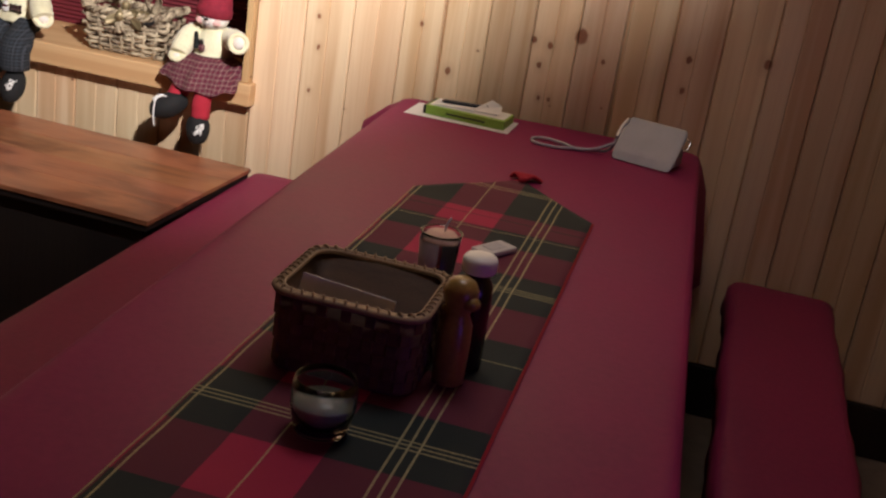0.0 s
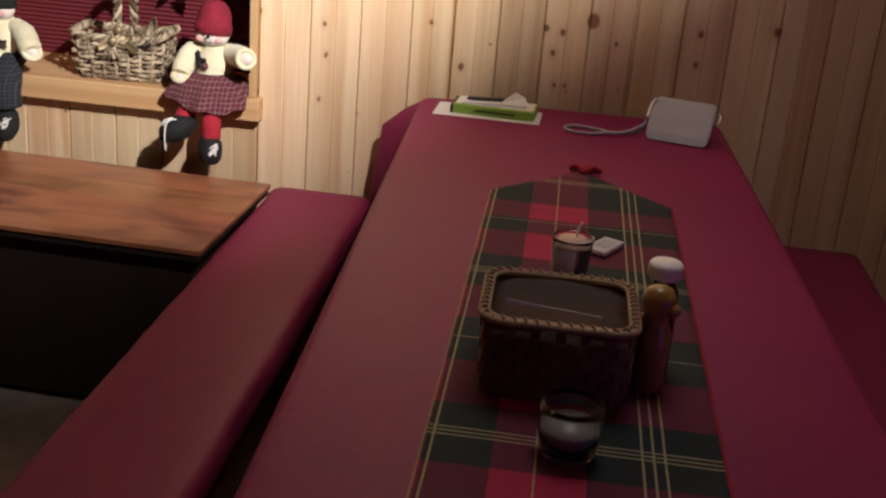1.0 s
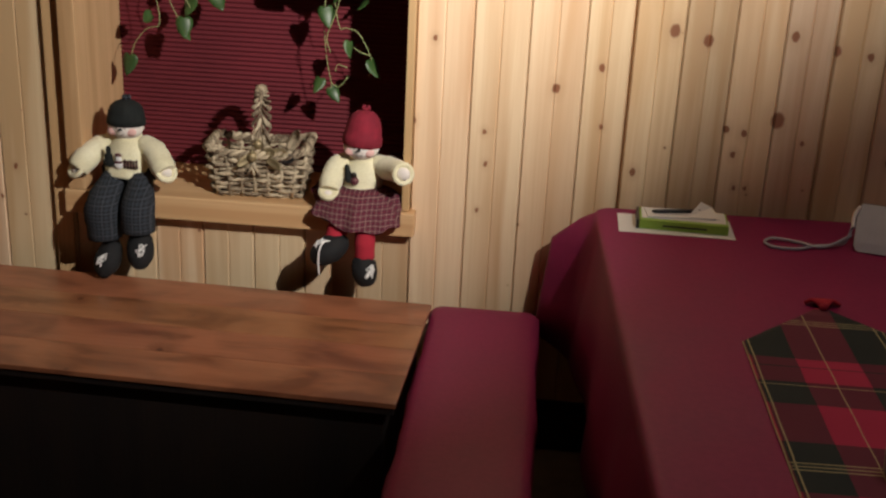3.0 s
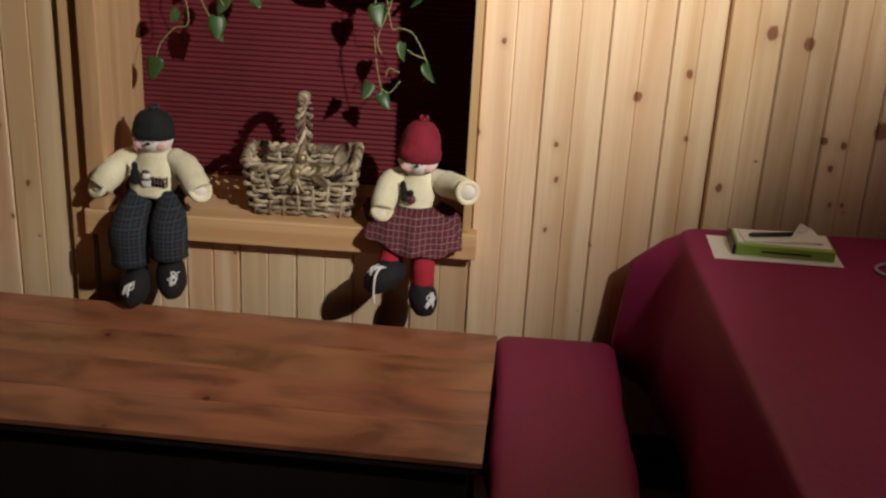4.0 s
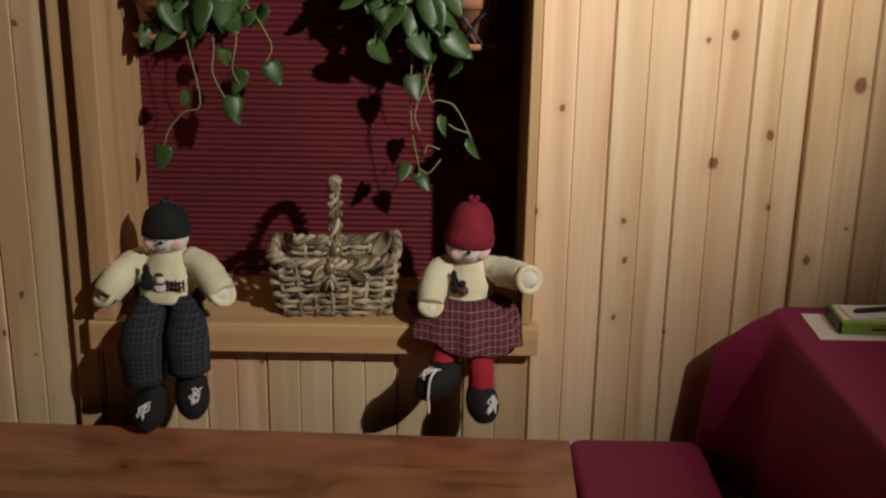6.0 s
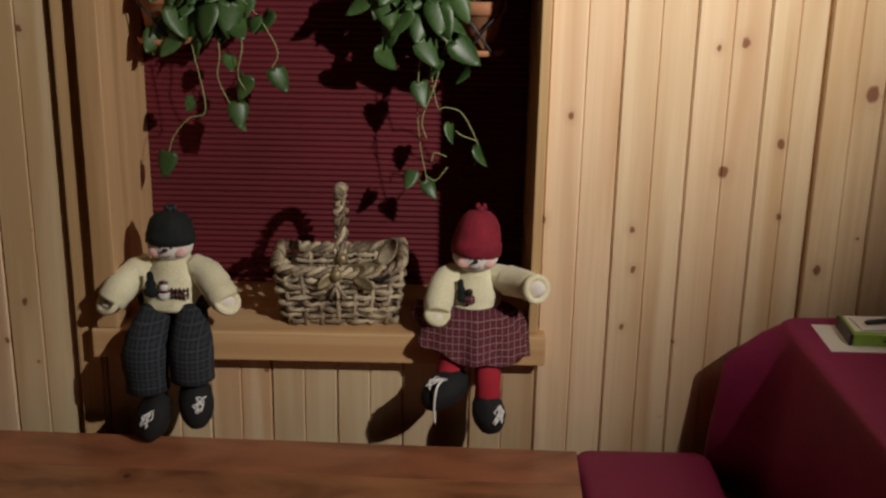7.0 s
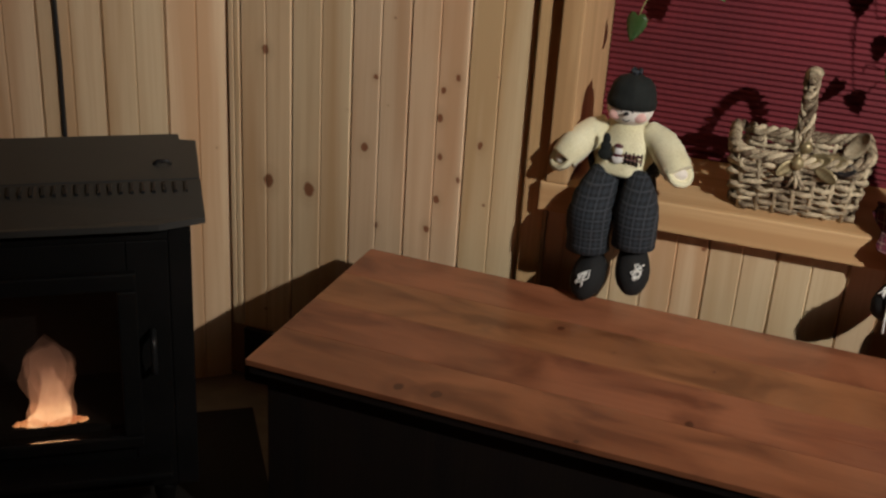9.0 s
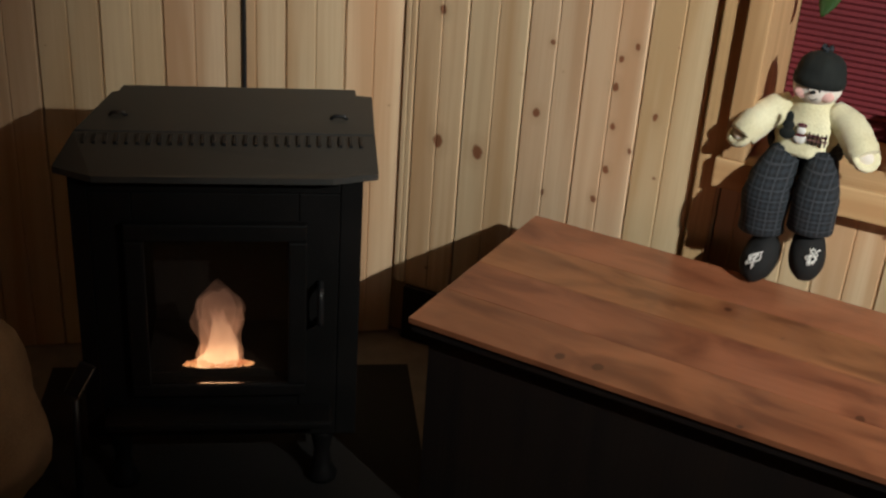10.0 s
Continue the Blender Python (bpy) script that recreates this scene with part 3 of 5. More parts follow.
for k, (drop, z) in enumerate(((-0.03, 0.0), (-0.012, 0.0), (-0.004, -0.002), (0.0, -0.007), (0.02, -0.03), (0.12, -0.09), (0.32, -0.17), (0.55, -0.25), (0.8, -0.375))):
    ring = []
    for i, (px, py) in enumerate(outline):
        ex, ey = max(-hw, min(hw, px)) / hw, max(-hl, min(hl, py)) / hl
        corner = math.exp(-(((1 - abs(ex)) * hw) ** 2 + ((1 - abs(ey)) * hl) ** 2) / 0.0035)
        nx, ny = (px / hw) ** 7, (py / hl) ** 31
        ln = math.hypot(nx, ny) or 1
        nx, ny = nx / ln, ny / ln
        d = max(0.0, drop)
        out = d * (0.035 + 0.02 * corner) + (0.125 if ex < 0 else 0.035) * corner * (min(1.0, -z / 0.085) ** 0.9 if d > 0.01 else 0.0) + d * 0.014 * math.sin(i * 0.55) + d * 0.008 * math.sin(i * 0.21 + 2)
        if drop < 0:
            out = drop
        x_, y_ = px + nx * out, py + ny * out * (0.25 if ny > 0 else 1.0)
        zz = TOP + z + (0.05 * corner * d if d else 0.0)
        ring.append((x_, min(y_, hl + 0.012), zz))
    rings.append(ring)
loft(bm, rings, caps=False)
f = bm.faces.new([v for v in bm.verts][:len(outline)])
cloth = thing("tablecloth", "plain burgundy red vinyl tablecloth hanging over the table edges", "tablecloth", (cx, cy, 0), TURN, bm=bm, material=VINYL)
mod = cloth.modifiers.new("thick", "SOLIDIFY")
mod.thickness, mod.offset = 0.0025, 1.0


def red_bench(x0, x1, y0, y1, label):
    """A plank bench with a red cloth drawn over it."""
    cx_, cy_ = (x0 + x1) / 2, (y0 + y1) / 2
    ob = thing("bench", label, "bench", (cx_, cy_, 0), group="benches beside the table")
    w, l = (x1 - x0) / 2, (y1 - y0) / 2
    part("seat_plank", bx(-w + 0.012, w - 0.012, -l + 0.012, l - 0.012, 0.40, 0.436, 0.004), TABLE_WOOD, ob)
    bm = nb()
    base = rounded(w, l, 0.03, 6)
    dense = []
    for (ax, ay), (qx, qy) in zip(base, base[1:] + base[:1]):
        steps = max(1, int(math.hypot(qx - ax, qy - ay) / 0.05))
        dense += [(ax + (qx - ax) * k / steps, ay + (qy - ay) * k / steps) for k in range(steps)]
    rings = []
    for inset, z in ((0.06, 0.4495), (0.022, 0.448), (0.008, 0.444), (0.001, 0.434), (0.0, 0.415), (-0.004, 0.385)):
        ring = []
        for i, (px, py) in enumerate(dense):
            kx, ky = (w - inset) / w, (l - inset) / l
            wob = 0.003 * math.sin(i * 0.7) + 0.002 * math.sin(i * 1.9)
            ring.append((px * kx + (wob if z < 0.44 else 0), py * ky, z + (wob * 1.5 if z < 0.42 else 0)))
        rings.append(ring)
    loft(bm, rings, caps=False)
    bm.faces.new([v for v in bm.verts][:len(dense)])
    cover = part("seat_cover", bm, VINYL_SEAT, ob, "burgundy cloth drawn over the seat")
    md = cover.modifiers.new("thick", "SOLIDIFY")
    md.thickness, md.offset = 0.003, 1.0
    for sy in (-1, 1):
        part("leg", bx(-w + 0.05, w - 0.05, sy * (l - 0.3) - 0.025, sy * (l - 0.3) + 0.025, 0, 0.399, 0.004), TABLE_WOOD, ob)
    return ob


red_bench(-0.906, -0.628, 0.55, 2.842, "low bench covered in burgundy cloth beside the wooden bench")
red_bench(0.440, 0.700, 0.55, 2.835, "low bench covered in burgundy cloth in the dim side")

# ---------------------------------------------------------------- pellet stove in the corner
STOVE = Matrix.Translation((-2.611, 2.156, 0)) @ pose(0, 0, 0, 0, 0, 33.8)
stove = thing("pellet_stove", "black pellet stove with charcoal sloping lid, burning", "stove")
stove.matrix_world = Matrix.Translation((0, 0, 0.0045)) @ STOVE
# x runs across the front, y back from the lid's front edge
casing = part("body", bx(-0.224, 0.224, 0.28, 0.30, 0.13, 0.69, 0.002), BLACK_STEEL, stove, "black enamelled steel casing")
for panel, x0, x1, y0, y1, z0, z1 in (("side_panel", -0.257, -0.225, 0.035, 0.30, 0.13, 0.69), ("side_panel", 0.225, 0.265, 0.035, 0.30, 0.13, 0.69),
                                      ("base_plate", -0.224, 0.224, 0.035, 0.279, 0.13, 0.16), ("top_plate", -0.224, 0.224, 0.035, 0.279, 0.66, 0.69),
                                      ("front_post", -0.224, -0.150, 0.035, 0.055, 0.161, 0.659), ("front_post", 0.150, 0.224, 0.035, 0.055, 0.161, 0.659),
                                      ("front_rail", -0.149, 0.149, 0.035, 0.055, 0.58, 0.659), ("front_rail", -0.149, 0.149, 0.035, 0.055, 0.161, 0.258)):
    part(panel, bx(x0, x1, y0, y1, z0, z1, 0.002), BLACK_STEEL, casing)
bm = nb()
lip = [(-0.282, 0.042), (-0.209, 0.0), (0.209, 0.0), (0.291, 0.026)]
rings = [[(x, y, 0.692) for x, y in lip] + [(0.292, 0.136, 0.722), (-0.259, 0.136, 0.722)],
         [(x, y, 0.704) for x, y in lip] + [(0.290, 0.128, 0.737), (-0.257, 0.128, 0.737)]]
loft(bm, rings, smooth=False)
part("front_lid", bm, GREY_STEEL, stove, "charcoal sloping front plate")
bm = nb()
outer = [(-0.257, 0.134), (0.290, 0.134), (0.292, 0.268), (0.262, 0.272), (0.260, 0.294), (-0.188, 0.294), (-0.194, 0.272), (-0.206, 0.268)]
loft(bm, [[(x * k, y, z0 + (y - 0.134) * 0.2) for x, y in outer] for z0, k in ((0.726, 1.0), (0.736, 1.0), (0.7385, 0.994))], smooth=False)
hopper = part("hopper_lid", bm, GREY_STEEL, stove, "charcoal hopper lid")
for sx in (-0.185, 0.225):
    bm = nb()
    tube(bm, [(sx - 0.015, 0.186, 0.747), (sx - 0.010, 0.184, 0.755), (sx + 0.010, 0.184, 0.755), (sx + 0.015, 0.186, 0.747)], 0.004, 6)
    part("hinge", bm, INK, hopper)
part("back_filler", bx(-0.235, 0.235, 0.14, 0.279, 0.691, 0.724), BLACK_STEEL, stove)
slope = math.atan2(0.033, 0.128)
for i in range(27):
    bm = nb()
    box(bm, -0.0030, 0.0030, -0.015, 0.015, -0.003, 0.0025, 0.001, 0, pose(0, 0, 0, math.degrees(slope)))
    ob = part("vent_slot", bm, INK, stove)
    ob.location = (-0.236 + i * 0.0192, 0.108, 0.7330)
# door with its frame and glass, the ledge below, the firebox behind
door = part("door", bx(-0.165, 0.165, 0.015, 0.033, 0.57, 0.605, 0.004), BLACK_STEEL, stove, "black cast door frame")
for a, b, c, d in ((-0.165, 0.165, 0.236, 0.262), (-0.165, -0.13, 0.263, 0.569), (0.13, 0.165, 0.263, 0.569)):
    part("door_rail", bx(a, b, 0.015, 0.033, c, d, 0.004), BLACK_STEEL, door)
pane = part("glass", bx(-0.1295, 0.1295, 0.022, 0.026, 0.2625, 0.5695), SMOKED, door)
pane.visible_shadow = False
bm = nb()
tube(bm, smooth_path([(0.19, 0.030, 0.40), (0.19, 0.0, 0.41), (0.19, -0.005, 0.47), (0.19, 0.030, 0.48)]), 0.006, 8)
part("handle", bm, INK, door)
bm = nb()
box(bm, -0.2, 0.2, 0.06, 0.075, 0.161, 0.229, 0.002)
box(bm, -0.145, 0.145, 0.0555, 0.27, 0.23, 0.269, 0.002)
box(bm, -0.145, 0.145, 0.255, 0.27, 0.268, 0.65, 0.002)
part("firebox", bm, SOOT_AND_SHADE, stove, "sooty firebox lining")
part("ash_ledge", bx(-0.215, 0.215, -0.03, 0.034, 0.186, 0.204, 0.006), BLACK_STEEL, stove, "black ash ledge")
for sx in (-1, 1):
    for yy in (0.07, 0.27):
        bm = nb()
        lathe(bm, [(0.030, 0.0), (0.032, 0.01), (0.020, 0.03), (0.016, 0.07), (0.024, 0.11), (0.028, 0.1295)], 14, (sx * 0.2, yy, 0))
        part("leg", bm, BLACK_STEEL, stove)
# the fire: ember bed and tongues of flame
bm = nb()
for i in range(60):
    a = i * 2.4
    blob(bm, (0.046 * math.sqrt(i / 60) * math.cos(a) * 1.4, 0.010 * math.sqrt(i / 60) * math.sin(a), 0.001 + 0.008 * (1 - i / 60)), (0.008, 0.006, 0.004), u=6, v=4, lump=0.5, seed=i)
fire_bed = part("ember_bed", bm, EMBER, stove, "glowing pellets")
fire_bed.location = (-0.005, 0.080, 0.270)
part("burn_pot", bx(-0.085, 0.080, 0.0565, 0.0595, 0.2695, 0.274, 0.001), SOOT_AND_SHADE, stove, "sooty rim of the burn pot")
flick = random.Random(8)


def flame(h, w, x, y, lean, stops, k, material):
    """One tongue of fire; stops: its width from foot to tip."""
    bm = nb()
    rings = []
    for j in range(15):
        t = j / 14
        q = t * (len(stops) - 1)
        i0 = min(int(q), len(stops) - 2)
        r = w * (stops[i0] + (stops[i0 + 1] - stops[i0]) * (q - i0)) + 0.0005
        ox = lean * t + 0.005 * math.sin(5 * t + k * 2)
        rings.append([(ox + r * math.cos(2 * math.pi * i / 12) * (1 + 0.22 * math.sin(3 * i + 9 * t + k)), 0.6 * r * math.sin(2 * math.pi * i / 12), h * t) for i in range(12)])
    loft(bm, rings)
    ob = part("flame", bm, material, stove)
    ob.location = (x, y, 0.270)


BULB, TONGUE = (0.75, 0.80, 0.70, 0.85, 1.0, 1.0, 0.82, 0.0), (0.8, 1.0, 0.85, 0.6, 0.3, 0.0)
for k in range(7):
    flame(0.185 + flick.uniform(-0.02, 0.012), 0.036 * flick.uniform(0.75, 1.05), -0.006 + flick.gauss(0, 0.008), 0.085 + flick.uniform(-0.006, 0.006), 0.004, BULB, k, VEIL)
for k in range(16):
    fx = flick.gauss(0.0, 0.016)
    flame(flick.uniform(0.04, 0.145) * (1 - min(0.5, abs(fx) * 12)), flick.uniform(0.009, 0.017), -0.004 + fx, 0.078 + flick.uniform(-0.005, 0.008), flick.uniform(-0.012, 0.012), TONGUE, k + 9, FIRE)

# power cord up the corner wall above the stove
bm = nb()
cord = [DIAG[0] + DIAG_DIR.x * 0.365 + DIAG_N.x * 0.006, DIAG[1] + DIAG_DIR.y * 0.365 + DIAG_N.y * 0.006]
tube(bm, smooth_path([(cord[0], cord[1], 0.3), (cord[0] + 0.004, cord[1] + 0.003, 0.8), (cord[0], cord[1], 1.2), (cord[0] - 0.003, cord[1] - 0.002, 1.6), (cord[0], cord[1], 2.3)]), 0.005, 8)
thing("power_cord", "black cord running up the corner wall behind the stove", "cord", bm=bm, material=INK)

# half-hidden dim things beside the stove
# dark sheet added under the stove to put the floor's shade there
pad = thing("hearth_pad", "dark sheet added under the stove for shade on the floor", "hearth pad", bm=box(nb(), -0.42, 0.42, -0.16, 0.50, 0.0005, 0.0042, 0.001), material=SOOT_AND_SHADE)
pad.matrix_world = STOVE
bm = nb()
blob(bm, (0, 0, 0.232), (0.15, 0.13, 0.235), 0, None, 22, 16, 0.20, 5)
sack = thing("pellet_sack", "dim tan sack slumped beside the stove", "sack", (-2.985, 1.860, 0.003), 20, bm=bm, material=WICKER_RIM)
shovel = thing("ash_brush", "small black hearth brush with a steel edge leaning by the stove", "brush", (-2.819, 2.017, 0), 33.8)
bm = nb()
tube(bm, [(-0.030, 0.01, 0.0), (-0.020, 0.0, 0.25)], 0.007, 8)
part("handle", bm, INK, shovel)
part("head", box(nb(), -0.020, 0.012, 0.004, 0.012, -0.04, 0.04, 0.003, 0, pose(-0.006, 0, 0.285, 0, 27, 0)), INK, shovel)
for k in range(11):
    q = k / 10
    bm = nb()
    blob(bm, (-0.012 + 0.030 * q, 0.0, 0.257 + 0.057 * q), (0.0026, 0.0026, 0.0026), 0, None, 8, 6)
    part("stud", bm, CHROME, shovel, "small steel stud")

# wall socket with a plug
sock = thing("wall_socket", "white wall socket with a black plug in it", "socket", (0.955, 2.929, 0.30))
part("plate", bx(-0.037, 0.037, -0.008, 0, -0.06, 0.06, 0.003), WHITE_PLASTIC, sock)
bm = nb()
box(bm, -0.016, 0.016, -0.035, -0.0085, -0.035, 0.0, 0.004)
tube(bm, smooth_path([(0, -0.03, -0.02), (0, -0.045, -0.06), (0.005, -0.03, -0.14), (0.01, -0.02, -0.29)]), 0.004, 6)
part("plug", bm, INK, sock, "black plug and cord")

# ---------------------------------------------------------------- stuffed figures on the sill
FIG = [FLEECE, FACE_CLOTH, BLUSH, BLACK_KNIT, RED_KNIT, RED_FELT, SHOE, NAVY_CHECK, RED_CHECK, PAPER, DARK_SHADED_WOOD]
fleece, face, blush, blackk, redk, redf, shoe, navy, rcheck, white, brown = range(11)


def limb(bm, pts, radii, mi, seg=14):
    ps = smooth_path(pts, 5)
    n = len(ps) - 1
    rs = []
    for i in range(n + 1):
        t = i / n * (len(radii) - 1)
        k = min(int(t), len(radii) - 2)
        rs.append(radii[k] + (radii[k + 1] - radii[k]) * (t - k))
    rs = [r * (1 + 0.09 * noise.noise(Vector((i * 0.7, mi * 3.1, pts[0][0] * 50)))) for i, r in enumerate(rs)]
    tube(bm, ps, rs, seg, mi)


LOW_CAP = [(0.0470, 0.003), (0.0500, 0.005), (0.0505, 0.020), (0.0485, 0.024), (0.0470, 0.036), (0.0420, 0.050), (0.0310, 0.062), (0.0140, 0.069), (0.0010, 0.070)]
TALL_CAP = [(0.0480, 0.002), (0.0515, 0.005), (0.0520, 0.026), (0.0490, 0.031), (0.0465, 0.048), (0.0415, 0.066), (0.0345, 0.080), (0.0240, 0.090), (0.0100, 0.094), (0.0010, 0.0945)]


def head(bm, c, hat, tip, prof, tilt):
    """A round felt head with rosy cheeks, stitched nose, eyes and mouth, and a ribbed knitted cap drawn low."""
    blob(bm, c, (0.047, 0.043, 0.037), face, None, 20, 14, 0.04, 3)
    for sx in (-1, 1):
        blob(bm, (c[0] + sx * 0.024, c[1] - 0.0325, c[2] - 0.008), (0.015, 0.0060, 0.011), blush, None, 12, 8)
        blob(bm, (c[0] + sx * 0.011, c[1] - 0.0415, c[2] + 0.003), (0.0022, 0.0022, 0.0022), shoe, None, 6, 5)
    limb(bm, [(c[0] + 0.001, c[1] - 0.040, c[2] - 0.001), (c[0] - 0.002, c[1] - 0.046, c[2] - 0.001), (c[0] - 0.005, c[1] - 0.049, c[2] - 0.002)], [0.0046, 0.0040, 0.0014], brown if hat == redk else shoe, 8)
    tube(bm, smooth_path([(c[0] - 0.009, c[1] - 0.0405, c[2] - 0.013), (c[0], c[1] - 0.0415, c[2] - 0.017), (c[0] + 0.009, c[1] - 0.0405, c[2] - 0.013)]), 0.0008, 5, shoe)
    lean = pose(0, 0, 0, -4, tilt, 0)
    rings = []
    for r, z in prof:
        rings.append([lean @ Vector((r * k * math.cos(q), r * k * math.sin(q) * 0.96, z)) + Vector(c) for q, k in
                      ((2 * math.pi * i / 72, 1 + 0.005 * math.cos(18 * 2 * math.pi * i / 72) + 0.03 * noise.noise(Vector((math.cos(i / 11.5) * 2, math.sin(i / 11.5) * 2, z * 40)))) for i in range(72))])
    loft(bm, rings, hat)
    top = lean @ Vector((0, 0, prof[-1][1] + 0.004)) + Vector(c)
    for k in range(9):
        q = k * 2.4
        blob(bm, top + Vector((0.007 * math.cos(q), 0.007 * math.sin(q), 0.004 * math.sin(k * 1.7))), (0.0052, 0.0052, 0.0052), tip, None, 7, 5, 0.4, k)


def shoe_at(bm, c, m, r=(0.036, 0.056, 0.033), seed=0):
    blob(bm, c, r, shoe, m, 20, 14, 0.07, seed)
    # the loose white laces on the instep
    up = m @ Vector((0, -0.012, r[2] * 0.97))
    o = Vector(c) + up
    wild = random.Random(seed)
    for k in range(6):
        pts = [o + m @ Vector((wild.uniform(-0.012, 0.012) + 0.003 * j, -0.020 + 0.011 * j + wild.uniform(-0.004, 0.004), 0.001 + wild.uniform(0, 0.004) - 0.0022 * (j - 1.5) ** 2)) for j in range(4)]
        tube(bm, smooth_path(pts, 4), 0.0013, 5, white)


def picture_patch(bm, c, y):
    """The stitched picture on the pullover: a dark fir, a small white round figure, brown fence bars."""
    for k in range(3):
        blob(bm, (c[0] - 0.034, y, c[2] + 0.020 - 0.016 * k), (0.008 + 0.004 * k, 0.004, 0.013), blackk, None, 8, 6)
    blob(bm, (c[0] - 0.008, y - 0.001, c[2] - 0.018), (0.013, 0.003, 0.011), white, None, 10, 6)
    blob(bm, (c[0] - 0.008, y - 0.001, c[2] - 0.002), (0.009, 0.003, 0.009), white, None, 10, 6)
    blob(bm, (c[0] - 0.008, y - 0.001, c[2] + 0.009), (0.010, 0.003, 0.005), rcheck, None, 8, 6)
    blob(bm, (c[0] - 0.008, y - 0.004, c[2] - 0.010), (0.011, 0.002, 0.003), rcheck, None, 8, 6)
    for k in range(5):
        box(bm, c[0] + 0.007 + 0.008 * k, c[0] + 0.0095 + 0.008 * k, y - 0.003, y + 0.004, c[2] - 0.026, c[2] - 0.002 - 0.002 * (k % 2), 0, brown)
    for dz in (-0.018, -0.009):
        box(bm, c[0] + 0.004, c[0] + 0.043, y - 0.004, y + 0.004, c[2] + dz, c[2] + dz + 0.002, 0, rcheck)


def pullover(bm, rows, squeeze):
    """A bulky knitted trunk with creases and a rolled hem."""
    rings = []
    for r, ry, z in rows:
        ring = []
        for i in range(48):
            q = 2 * math.pi * i / 48
            k = 1 + 0.11 * noise.noise(Vector((math.cos(q) * 1.6, math.sin(q) * 1.6, z * 42 + squeeze))) * (1 if z < 0.125 else 0.3)
            k += 0.022 * math.sin(9 * q + z * 160) * math.exp(-((z - 0.105) / 0.022) ** 2)
            ring.append((r * k * math.cos(q), 0.018 + ry * k * math.sin(q), z + 0.003 * math.sin(3 * q)))
        rings.append(ring)
    loft(bm, rings, fleece)


bm = nb()  # the figure with the black cap; origin on the sill's edge
blob(bm, (0, 0.026, 0.048), (0.076, 0.056, 0.047), navy, None, 20, 12, 0.08, 1)
pullover(bm, ((0.054, 0.052, 0.040), (0.064, 0.064, 0.043), (0.066, 0.067, 0.051), (0.061, 0.060, 0.058), (0.064, 0.060, 0.072), (0.064, 0.056, 0.088), (0.061, 0.052, 0.104), (0.054, 0.046, 0.122), (0.044, 0.040, 0.138), (0.038, 0.036, 0.150), (0.030, 0.030, 0.153)), 0.0)
head(bm, (0.002, 0.006, 0.178), blackk, navy, LOW_CAP, 2)
limb(bm, [(-0.042, 0.020, 0.128), (-0.074, 0.000, 0.112), (-0.100, -0.034, 0.088), (-0.114, -0.048, 0.068)], [0.026, 0.032, 0.033, 0.029], fleece, 18)
limb(bm, [(0.042, 0.020, 0.128), (0.078, -0.002, 0.114), (0.106, -0.034, 0.092), (0.122, -0.048, 0.074)], [0.026, 0.032, 0.033, 0.030], fleece, 18)
for sx, px, pz in ((-1, -0.1145, 0.0675), (1, 0.1225, 0.0735)):
    lathe(bm, [(0.020, -0.002), (0.0285, -0.003), (0.0300, 0.003), (0.0285, 0.009), (0.020, 0.009), (0.017, 0.002)], 18, (px, -0.049, pz), fleece, pose(0, 0, 0, 38, sx * 38, 0))
    blob(bm, (px, -0.049, pz), (0.018, 0.014, 0.014), face, None, 10, 8)
bmesh.ops.translate(bm, verts=bm.verts[:], vec=(-0.006, 0.022, -0.004))
for sx, foot in ((-1, -0.106), (1, -0.082)):
    limb(bm, [(sx * 0.036, 0.010, 0.034), (sx * 0.044, -0.036, -0.006), (sx * 0.047 + 0.002, -0.064, -0.032), (sx * 0.046 + 0.004, -0.066, foot)], [0.034, 0.043, 0.046, 0.045], navy, 20)
shoe_at(bm, (-0.030, -0.080, -0.160), pose(0, 0, 0, 52, 0, -16), seed=1)
shoe_at(bm, (0.058, -0.082, -0.128), pose(0, 0, 0, 50, 0, 12), seed=2)
picture_patch(bm, (-0.002, 0, 0.098), -0.023)
figure = thing("stuffed_doll", "stuffed cloth doll in black cap, cream pullover and charcoal trousers", "doll",
               (-1.738, 2.902, WZ0), 0, "dolls on the window sill", bm=bm, material=FIG)

bm = nb()  # the figure with the red cap and skirt
blob(bm, (0, 0.030, 0.034), (0.060, 0.050, 0.034), redf, None, 16, 10, 0.05, 2)
pullover(bm, ((0.046, 0.042, 0.038), (0.056, 0.050, 0.042), (0.058, 0.052, 0.054), (0.055, 0.049, 0.062), (0.058, 0.049, 0.076), (0.057, 0.047, 0.094), (0.051, 0.043, 0.112), (0.043, 0.038, 0.130), (0.036, 0.034, 0.142), (0.028, 0.028, 0.145)), 4.0)
head(bm, (0.000, 0.002, 0.172), redk, redk, TALL_CAP, 5)
limb(bm, [(-0.038, 0.020, 0.126), (-0.062, -0.004, 0.112), (-0.074, -0.030, 0.078), (-0.076, -0.046, 0.060)], [0.024, 0.030, 0.030, 0.026], fleece, 18)
lathe(bm, [(0.019, -0.002), (0.0265, -0.003), (0.0280, 0.003), (0.0265, 0.009), (0.019, 0.009)], 18, (-0.076, -0.049, 0.054), fleece, pose(0, 0, 0, 30, 6, 0))
blob(bm, (-0.076, -0.054, 0.048), (0.017, 0.014, 0.015), face, None, 10, 8)
limb(bm, [(0.038, 0.020, 0.122), (0.070, -0.006, 0.120), (0.098, -0.045, 0.126), (0.118, -0.080, 0.129)], [0.025, 0.031, 0.030, 0.027], fleece, 18)
cuff = pose(0.118, -0.080, 0.129, 78, 0, 28)
